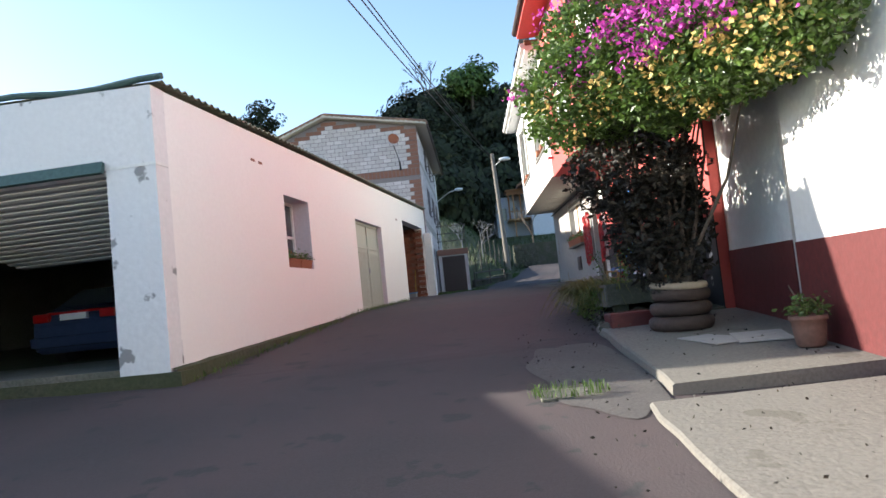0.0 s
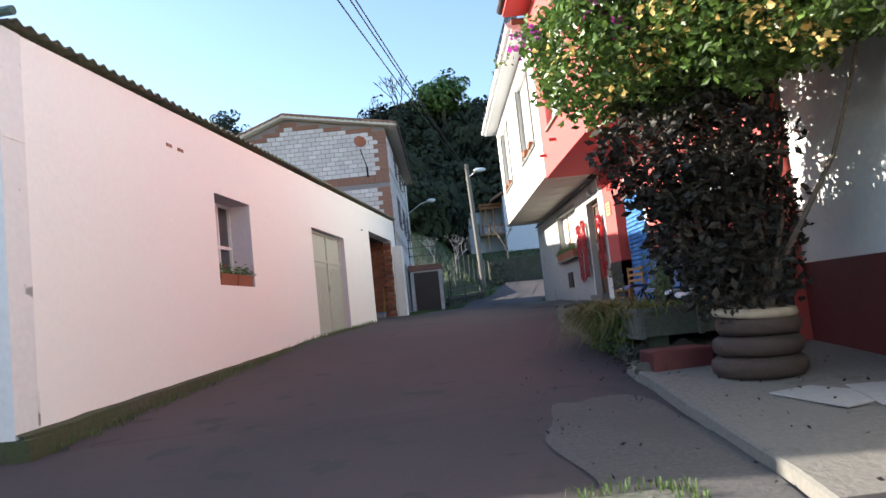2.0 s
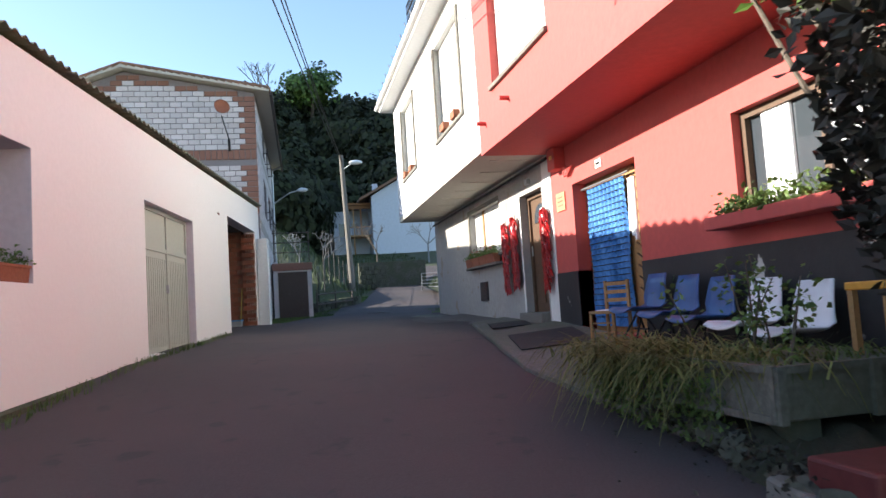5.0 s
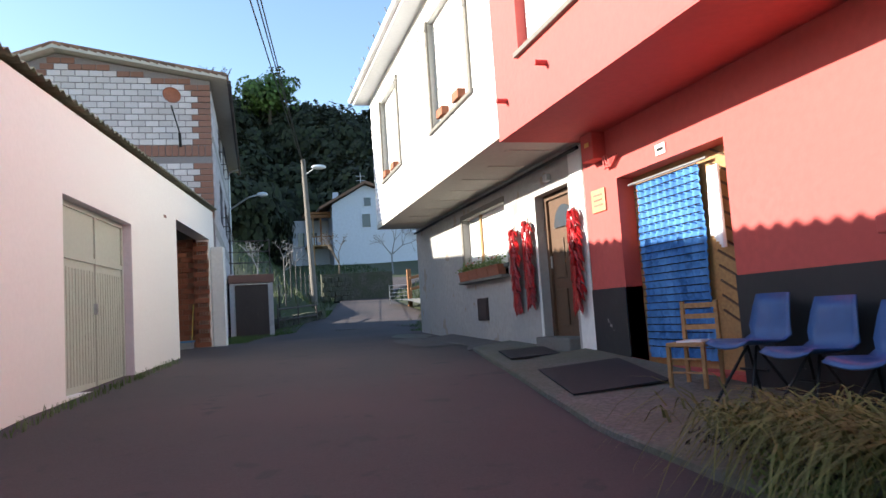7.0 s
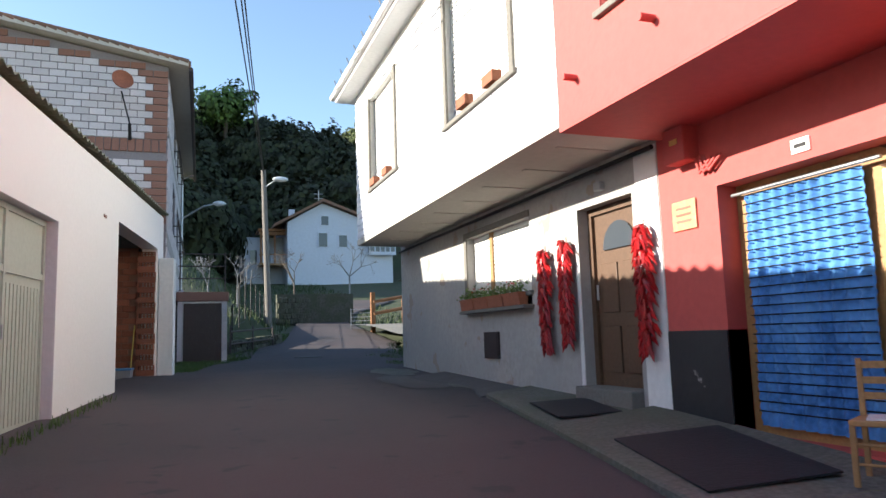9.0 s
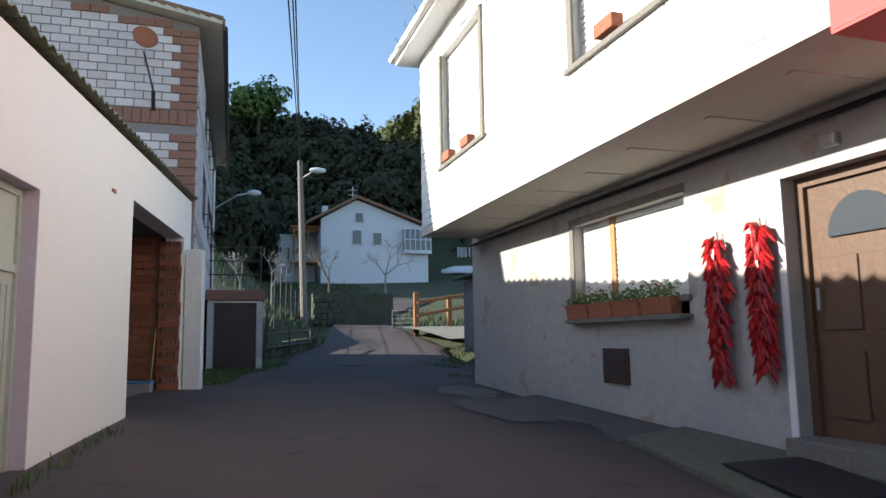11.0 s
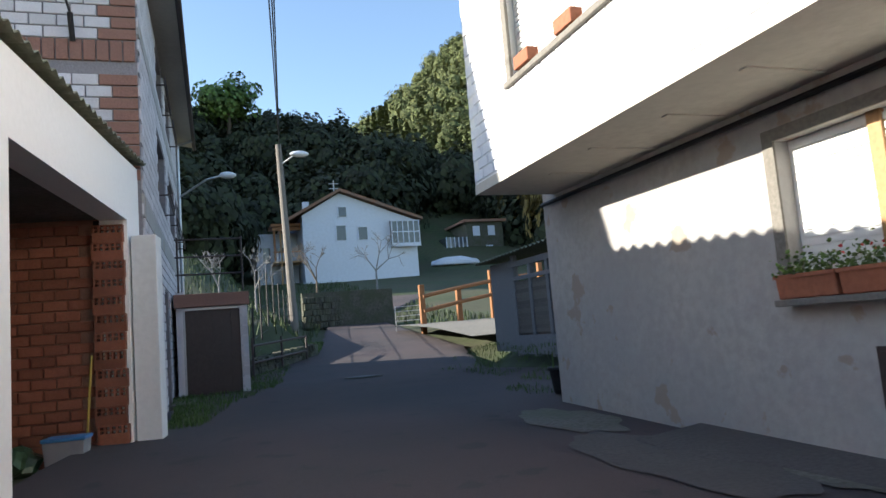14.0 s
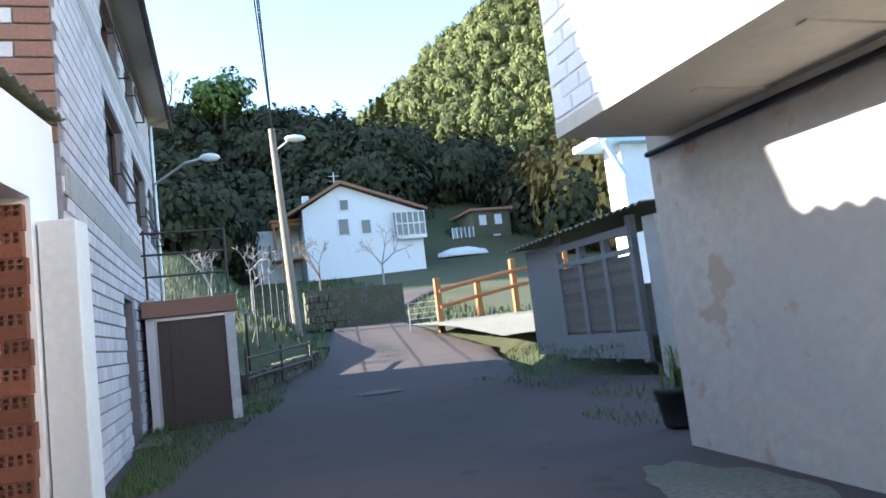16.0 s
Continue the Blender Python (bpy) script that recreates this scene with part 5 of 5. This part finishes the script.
for x in (-0.18, 0.18):
    part("leg", box(x - 0.018, x + 0.018, -0.2, -0.165, 0, 0.4), WOODL, wch)
    part("back_post", box(x - 0.018, x + 0.018, 0.165, 0.2, 0, 0.84), WOODL, wch)
for z in (0.55, 0.66, 0.77):
    part("back_slat", box(-0.18, 0.18, 0.172, 0.19, z, z + 0.05), WOODL, wch)
for z in (0.15, 0.28):
    part("stretcher", rod((-0.18, -0.18, z), (0.18, -0.18, z), 0.01), WOODL, wch)
paper = box(-0.14, 0.12, -0.12, 0.1, 0, 0.012)
paper.transform(pose(3.17, 12.05, slab_z(12.0) + 0.394, 0, 0, 35))
tagged(part("newspaper", paper, WHITEPLAST), "folded newspaper lying on the wooden chair", "newspaper")
yb = thing("yellow_stool", "yellow wooden stool beside the trough", "stool", pose(3.0, 7.95, 1.25))
part("seat", box(-0.18, 0.18, -0.16, 0.16, 0.4, 0.45, bevel=0.01), mat("yellow_paint", (0.6, 0.3, 0.04), 0.6, 0.2, 20, 3, 0.1), yb)
for x in (-0.15, 0.15):
    for y in (-0.13, 0.13):
        part("leg", box(x - 0.02, x + 0.02, y - 0.02, y + 0.02, 0, 0.4), WOODL, yb)


def ristra(y, top, bottom, seed):
    t = thing("pepper_string", "hanging string of dried red peppers on the grey wall", "peppers", group="pepper strings by the door")
    r = random.Random(seed)
    part("cord", rod((3.5, y, top + 0.08), (3.5, y, bottom + 0.1), 0.006), BARK, t)
    bm = bmesh.new()
    for i in range(190):
        z = bottom + 0.14 + (top - bottom - 0.1) * i / 189
        a = r.uniform(0, 6.28)
        fat = 0.55 + 0.45 * math.sin(min(1.0, 0.15 + i / 90) * 1.57) - 0.35 * max(0.0, i / 189 - 0.7)
        p = Vector((3.49 - abs(math.cos(a)) * 0.02, y + math.sin(a) * 0.025, z))
        d = Vector((-abs(math.cos(a)) * 0.06, math.sin(a) * r.uniform(0.09, 0.19) * fat, -r.uniform(0.06, 0.16)))
        mid = p + d * 0.5 + Vector((-0.012, 0, 0.02))
        rod(p, mid, 0.01, 0.025, bm, 6)
        rod(mid, p + d, 0.025, 0.003, bm, 6)
    o = part("peppers", bm, CHILI, t)
    tagged(o, kind="stuff")


for k, (y, a, b) in enumerate(((16.72, 3.1, 1.78), (16.2, 3.14, 1.86), (14.7, 3.1, 1.76))):
    ristra(y, a, b, k)
for y0, x0, z0, count, mwall in ((17.3, 3.48, 2.48, 4, None), (3.98, 0, 2.19, 2, LM)):
    for i in range(count):
        base = pose(x0, y0 + 0.03 + i * 0.53, z0) if mwall is None else mwall @ pose(-0.08, y0 + i * 0.62, z0)
        t = thing("flower_box", "terracotta flower box with green plants on a window sill", "planter", base, "flower boxes")
        L = 0.5 if mwall is None else 0.58
        bx = box(-0.08, 0.08, 0, L, 0.0, 0.17)
        for v in bx.verts:
            if v.co.z < 0.1:
                v.co.x *= 0.75
        bmesh.ops.bevel(bx, geom=bx.edges[:], offset=0.008, segments=1, affect="EDGES")
        part("box", bx, TERRA, t)
        part("rim", box(-0.088, 0.088, -0.006, L + 0.006, 0.145, 0.172), TERRA, t)
        sp = [(rnd.gauss(0, 0.05), rnd.uniform(0, L), 0.17 + abs(rnd.gauss(0, 0.07))) for _ in range(240)]
        cloud_part("plant", leaf_cloud(sp, 0.03, rnd, long=1.3), LEAF, t)
        if i % 2 == 0:
            cloud_part("blossom", leaf_cloud([(rnd.gauss(-0.03, 0.05), rnd.uniform(0, L), 0.27 + abs(rnd.gauss(0, 0.03))) for _ in range(14)], 0.025, rnd, long=1), REDFLOWER, t)
part("sill", box(3.4, 3.6, WG[0] - 0.05, WG[1] + 0.05, WG[2] - 0.05, WG[2] - 0.002, bevel=0.008), CONCRETE, house)
for y0, y1 in ((19.9, 21.5), (15.4, 17.3)):
    for i in range(2):
        b = thing("flower_box", "small terracotta flower box on an upper window sill", "planter", pose(2.44 + 0.012 * (y0 - 14.43), y0 + 0.3 + i * 0.8, 4.86), "flower boxes")
        part("box", box(-0.06, 0.06, 0, 0.3, 0.0, 0.13, bevel=0.01), TERRA, b)
rp = thing("sill_plants", "green potted succulents along the red window sill", "plant")
cloud_part("leaves", leaf_cloud([(3.4 + rnd.gauss(0, 0.06), rnd.uniform(8.1, 10.1), 2.36 + abs(rnd.gauss(0, 0.08))) for _ in range(900)], 0.035, rnd), SPIKE, rp)


def mat_rug(x0, x1, y0, y1, turn=0):
    bm = bmesh.new()
    cx, cy = (x0 + x1) / 2, (y0 + y1) / 2
    tilt = math.degrees(math.atan((road_z(y1) - road_z(y0)) / (y1 - y0)))
    box(-(x1 - x0) / 2, (x1 - x0) / 2, -(y1 - y0) / 2, (y1 - y0) / 2, 0, 0.014, bm)
    side = math.degrees(math.atan(0.1 / 1.4))
    bm.transform(pose(cx, cy, road_z(cy) + (0.06 + 0.06 * (cx - 2.25) / 1.3 + 0.008 if cy > 14.8 else 0.06 + 0.1 * (cx - 2.12) / 1.4 + 0.006), tilt, -side * (0.6 if cy > 14.8 else 1.0), turn))
    tagged(part("door_mat", bm, RUBBER), "black rubber door mat on the pavement", "mat", "door mats")


mat_rug(2.7, 3.32, 14.85, 15.95, -13)
mat_rug(2.35, 3.25, 12.4, 13.85, -12)
pq = thing("wall_plaque", "orange ceramic plaque with faded writing on the red wall", "plaque")
part("tile", box(3.528, 3.55, 13.98, 14.3, 2.99, 3.26, bevel=0.005), CERAMIC, pq)
for i in range(3):
    part("line", box(3.524, 3.528, 14.04, 14.24, 3.06 + i * 0.06, 3.08 + i * 0.06), BRICKR, pq)
nb = thing("house_number", "small white house number plate above the doorway", "sign")
part("plate", box(3.535, 3.55, 12.73, 12.9, 3.37, 3.48, bevel=0.004), PLATE, nb)
part("line", box(3.531, 3.535, 12.76, 12.87, 3.41, 3.44), BLACKMET, nb)
mbx = thing("meter_box", "red painted electricity box with cables under the soffit", "meter box")
part("body", box(3.38, 3.55, 13.9, 14.18, 3.58, 3.9, bevel=0.01), RED, mbx)
part("label", box(3.374, 3.38, 13.98, 14.08, 3.74, 3.79), YELLOW, mbx)
for k in range(3):
    part("cable", add(rod((3.5, 13.9 - k * 0.05, 3.6), (3.5, 13.86 - k * 0.06, 3.45), 0.014), rod((3.5, 13.86 - k * 0.06, 3.45), (3.5, 13.7 - k * 0.06, 3.56), 0.014)), RED, mbx)
cloth = bmesh.new()
for i in range(5):
    rod((3.66, 12.14 + i * 0.03, 3.12), (3.64 + 0.01 * (i % 2), 12.12 + i * 0.035, 2.35 + 0.03 * i), 0.018, 0.026, cloth, 8)
tagged(part("hanging_cloth", cloth, WHITEPLAST), "white cloth hanging on the wooden door", "cloth")
# things on the near slab
pap = thing("cardboard_sheet", "flattened stained cardboard sheets on the concrete slab", "cardboard")
for k, (x, y, a) in enumerate(((2.65, 5.5, 20), (3.05, 5.35, -12))):
    b = box(-0.26, 0.26, -0.32, 0.32, 0, 0.012)
    b.transform(pose(x, y, road_z(y) + 0.112 + 0.012 * k, 4, 0, a))
    part("sheet", b, GREYREND, pap)
pot = thing("terracotta_pot", "round terracotta flower pot with a small shrub", "pot", pose(3.2, 4.6, road_z(4.6) + 0.125) @ Matrix.Scale(0.85, 4))
part("body", lathe([(0.13, 0), (0.15, 0.02), (0.175, 0.2), (0.18, 0.28), (0.2, 0.29), (0.2, 0.34), (0.17, 0.34), (0.16, 0.3)]), CLAYPOT, pot)
cloud_part("plant", leaf_cloud([(rnd.gauss(0, 0.1), rnd.gauss(0, 0.1), 0.36 + abs(rnd.gauss(0, 0.09))) for _ in range(260)], 0.035, rnd), LEAF, pot)
part("twig", rod((0, 0, 0.3), (-0.12, 0.1, 0.68), 0.012, 0.006), BARK, pot)
bp = thing("black_pot", "black plastic pot with long leaves at the house corner", "pot", pose(4.0, 23.75, road_z(23.8) + 0.02))
part("body", lathe([(0.15, 0), (0.16, 0.02), (0.2, 0.3), (0.215, 0.3), (0.215, 0.34), (0.19, 0.34)]), RUBBER, bp)
cloud_part("leaves", blades([(rnd.gauss(0.1, 0.1), rnd.gauss(-0.1, 0.1), 0.3) for _ in range(90)], 0.5, 0.014, 0.8), SPIKE, bp)
dr = thing("drain_cover", "square concrete drain cover edged with grass", "drain cover")
b = box(-0.27, 0.27, -0.18, 0.18, -0.05, 0.02, bevel=0.01)
b.transform(pose(0.86, 4.2, road_z(4.2) + 0.0, 4.8, 0, 0))
part("lid", b, OLDCONC, dr)
mh = thing("manhole_cover", "round iron manhole cover in the lane", "manhole cover", pose(2.9, 30.8, road_z(30.8) + 0.005))
part("lid", lathe([(0.33, 0.0), (0.33, 0.012), (0.3, 0.016)], 32), BLACKMET, mh)
part("ring", lathe([(0.42, 0.0), (0.42, 0.008), (0.36, 0.01), (0.34, 0.006)], 32), OLDCONC, mh)
for x, y, rx, ry in ((1.2, 5.0, 0.55, 1.7), (2.75, 20.0, 0.45, 1.2)):
    vs = [(x, y, road_z(y) + 0.02)]
    for i in range(48):
        a = i / 48 * 2 * math.pi
        k = 1 + 0.25 * noise.noise((math.cos(a) * 2, math.sin(a) * 2, x))
        px, py = x + rx * k * math.cos(a), y + ry * k * math.sin(a)
        vs.append((px, py, lane_z(px, py) + 0.012))
    tagged(cloud_part("concrete_patch", (vs, [(0, i + 1, (i + 1) % 48 + 1) for i in range(48)]), PATCHC), "rough grey cement patch in the asphalt", "road patch", kind="structure")
for x, y, rx, ry in ((3.0, 21.9, 0.4, 0.8), (3.3, 18.9, 0.3, 0.5)):
    vs = [(x, y, lane_z(x, y) + 0.016)]
    for i in range(40):
        a = i / 40 * 2 * math.pi
        k = 1 + 0.35 * noise.noise((math.cos(a) * 2, math.sin(a) * 2, x + y))
        px, py = min(3.54, x + rx * k * math.cos(a)), y + ry * k * math.sin(a)
        vs.append((px, py, lane_z(px, py) + 0.012))
    tagged(cloud_part("concrete_patch", (vs, [(0, i + 1, (i + 1) % 40 + 1) for i in range(40)]), OLDCONC), "pale broken cement beside the grey wall", "road patch", kind="structure")
litter = []
for _ in range(260):
    x, y = rnd.uniform(0.6, 3.3), rnd.uniform(1.5, 9.0)
    litter.append((x, y, road_z(y) + (0.15 if x > 1.8 and y > 3.8 else 0.07 if x > 1.35 and y < 3.5 else 0.03)))
tagged(cloud_part("fallen_leaves", leaf_cloud(litter, 0.02, rnd), LEAFD), "scattered dry fallen leaves", "leaves", kind="stuff")
# bay: tub, sack, bottle, broom
tub = thing("plastic_tub", "grey plastic tub with a blue lid", "tub", LM @ pose(-0.55, 17.1, 1.3))
tb = box(-0.2, 0.2, -0.14, 0.14, 0, 0.34)
for v in tb.verts:
    if v.co.z < 0.1:
        v.co.x *= 0.85
        v.co.y *= 0.85
part("body", tb, BOXGREY, tub)
part("lid", box(-0.215, 0.215, -0.155, 0.155, 0.34, 0.38, bevel=0.012), BOXBLUE, tub)
sk = bmesh.new()
bmesh.ops.create_icosphere(sk, subdivisions=3, radius=0.3)
for v in sk.verts:
    v.co = Vector((v.co.x * 1.1, v.co.y * 0.8, max(-0.12, v.co.z * 0.7))) * (1 + 0.35 * noise.noise(v.co * 7))
sk.transform(LM @ pose(-1.15, 17.1, 1.42))
tagged(part("rubbish_sack", sk, SACK), "crumpled green plastic sack", "sack")
bo = thing("paint_bucket", "small dark bucket with a white label", "bucket", LM @ pose(-1.6, 17.05, 1.3))
part("body", lathe([(0.1, 0), (0.115, 0.24), (0.12, 0.25), (0.1, 0.25)]), BLUEPLAST, bo)
part("label", lathe([(0.112, 0.06), (0.118, 0.17)]), PLATE, bo)
br = thing("broom", "yellow-handled broom leaning on the brick wall", "broom")
hp = LM @ Vector((-0.45, 17.38, 1.35))
part("handle", rod(hp, LM @ Vector((-0.4, 17.5, 2.5)), 0.013), mat("yellow_handle", (0.55, 0.4, 0.08), 0.5, 0.1, 20, 3, 0), br)
part("bristles", rod(LM @ Vector((-0.46, 17.35, 1.3)), hp + Vector((0, 0, 0.1)), 0.07, 0.02), WOODL, br)
wp = box(0.02, 0.3, 17.62, 17.95, 1.2, 3.86, bevel=0.012)
part("pillar", wp, WHITEWALL, garage, "worn white pillar")

# ---- parked car in the garage ----
car = thing("parked_car", "dark blue saloon car parked tail-out in the garage", "car", LM @ pose(-3.6, 2.8, 0.84))
prof = [(0.0, 0.35), (0.02, 0.75), (0.1, 0.92), (0.5, 1.0), (1.1, 1.36), (2.3, 1.42), (3.1, 0.98), (4.2, 0.8), (4.3, 0.4), (4.2, 0.22), (0.1, 0.22)]
vs, fs = [], []
for side, s in ((-1, 0), (1, 0)):
    for y, z in prof:
        w = 0.86 if z < 0.95 else 0.86 - 0.45 * (z - 0.95)
        vs.append((side * w, y, z))
n = len(prof)
fs = [tuple(range(n)), tuple(range(2 * n - 1, n - 1, -1))] + [(i, n + i, n + (i + 1) % n, (i + 1) % n) for i in range(n)]
cb = quads(vs, fs)
bmesh.ops.recalc_face_normals(cb, faces=cb.faces[:])
bmesh.ops.bevel(cb, geom=cb.edges[:], offset=0.05, segments=2, affect="EDGES")
part("body", cb, CARBLUE, car)
part("rear_window", quads([(-0.66, 0.54, 1.04), (0.66, 0.54, 1.04), (0.58, 1.06, 1.36), (-0.58, 1.06, 1.36)], ((0, 1, 2, 3),)), GLASS, car)
for s in (-1, 1):
    part("tail_light", box(s * 0.5, s * 0.8, -0.025, 0.08, 0.78, 0.93, bevel=0.015), TAIL, car)
    for y in (0.85, 3.4):
        w = part("wheel", add(None, rod((s * 0.68, y, 0.3), (s * 0.87, y, 0.3), 0.3, seg=24)), RUBBER, car)
        part("rim", rod((s * 0.86, y, 0.3), (s * 0.885, y, 0.3), 0.18, seg=16), GREYMET, w)
part("number_plate", box(-0.26, 0.26, -0.03, 0.03, 0.79, 0.9), PLATE, car)
part("trim_strip", box(-0.5, 0.5, -0.022, 0.06, 0.9, 0.94), TAIL, car)
part("bumper", box(-0.86, 0.86, -0.06, 0.1, 0.33, 0.52, bevel=0.03), CARBLUE, car)

# ---- bricks ----
PW, PH = 0.31, 0.155
B_WHITE = brick_mesh("brick", 0.292, 0.03, 0.137, BRICKW)
B_BROWN = brick_mesh("brick", 0.292, 0.036, 0.137, BRICKR)
B_BROWN2 = brick_mesh("brick", 0.445, 0.036, 0.137, BRICKR)
B_SOLDIER = brick_mesh("brick", 0.137, 0.036, 0.27, BRICKR)


def joined(parent, material, label):
    if rest_v:
        o = cloud_part("brickwork", (list(rest_v), list(rest_f)), material, parent, label, "stuff")
    rest_v.clear()
    rest_f.clear()


count = [0]
brown = []
z, row = 4.72, 0
while z < 8.8:
    if 6.2 - 0.09 < z < 6.2 + 0.24:
        z, row = 6.2 + 0.29 + PH / 2, 0
        continue
    wide = row % 2 == 0
    q = 0.445 if wide else 0.292
    if gable_z(-q / 2) > z + 0.08:
        brown.append((B_BROWN2 if wide else B_BROWN, pose(-q / 2 - 0.003, -0.016, z)))
    x = -q - 0.018 - 0.146
    while x > -7.4:
        if gable_z(x - 0.15) > z + 0.3 and gable_z(x + 0.15) > z + 0.22:
            lay("brick", B_WHITE, pose(x, -0.012, z), bhouse, count, x > -3.6 and z > 4.9)
        elif gable_z(x - 0.15) > z + 0.1 and gable_z(x + 0.15) > z + 0.1:
            brown.append((B_BROWN, pose(x, -0.012, z)))
        x -= PW
    z += PH
    row += 1
joined(bhouse, BRICKW_J, "pale brick courses")
for i in range(45):
    brown.append((B_SOLDIER, pose(-0.09 - i * 0.155, -0.016, 6.2 + 0.145)))
for me, m in brown:
    lay("brick", me, m, bhouse, [999], False)
joined(bhouse, BRICKR, "brown corner and band bricks")
z, row = 1.5, 0
while z < 8.0:
    y = 0.16 + (0.155 if row % 2 else 0)
    while y < 10.0:
        if not any(a - 0.16 < y < b + 0.16 and c - 0.05 < z < d + 0.08 for a, b, c, d in SW):
            lay("brick", B_WHITE, pose(0.006, y, z, 0, 0, 90), bhouse, [999], False)
        y += PW
    z += PH
    row += 1
joined(bhouse, BRICKW_J, "pale brick courses of the side wall")
part("band", box(0.0, 0.028, 0.02, 10.2, 4.2, 4.48), GREYREND, bhouse, "grey cement string course")
part("band", box(0.0, 0.028, 0.02, 10.2, 6.6, 6.8), GREYREND, bhouse, "grey cement string course")

count = [0]
B_FACE = brick_mesh("brick", 0.262, 0.02, 0.108, SHINGLE)
z, row = 4.14, 0
while z < 6.95:
    y = 22.6 - (0.14 if row % 2 else 0)
    while y > 14.6:
        if not any(a - 0.14 < y < b + 0.14 and c - 0.06 < z < d + 0.06 for a, b, c, d in UPW):
            lay("brick", B_FACE, pose(2.454 + 0.012 * (y - 14.43), y, z, 0, 0, 89.3), house, count, y > 19.0)
        y -= 0.28
    z += 0.123
    row += 1
joined(house, SHINGLE, "white painted brick courses")

count = [0]
B_BAY = brick_mesh("brick", 0.25, 0.05, 0.108, BRICKO)
part("wall", box(-5.3, -0.3, 17.6, 18.1, 1.2, 4.06), MORTARO, garage)
z, row = 1.36, 0
while z < 4.0:
    x = -0.52 - (0.135 if row % 2 else 0)
    while x > -5.2:
        lay("brick", B_BAY, pose(x, 17.59, z), garage, count, x > -3.6)
        x -= 0.265
    z += 0.123
    row += 1
joined(garage, BRICKO, "orange brick courses")
hb = bmesh.new()
box(-0.165, 0.165, -0.01, 0.1, -0.098, 0.0, hb)
for k in range(6):
    x = -0.165 + k * 0.0615
    box(x, x + 0.022, -0.012, 0.1, 0.0, 0.1, hb)
for zz in (0.0, 0.046, 0.09):
    box(-0.165, 0.165, -0.011, 0.1, zz, zz + 0.014, hb)
me = bpy.data.meshes.new("hollow_brick")
hb.to_mesh(me)
hb.free()
me.materials.append(BRICKO)
# near-black sheet behind the hollow bricks, painted shade for their openings
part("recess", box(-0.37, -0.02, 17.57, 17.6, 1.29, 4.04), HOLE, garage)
for i in range(13):
    o = new("hollow_brick", me)
    o.parent = garage
    o.matrix_basis = pose(-0.2 + 0.012 * math.sin(i * 2.1), 17.5, 1.4 + i * 0.206)
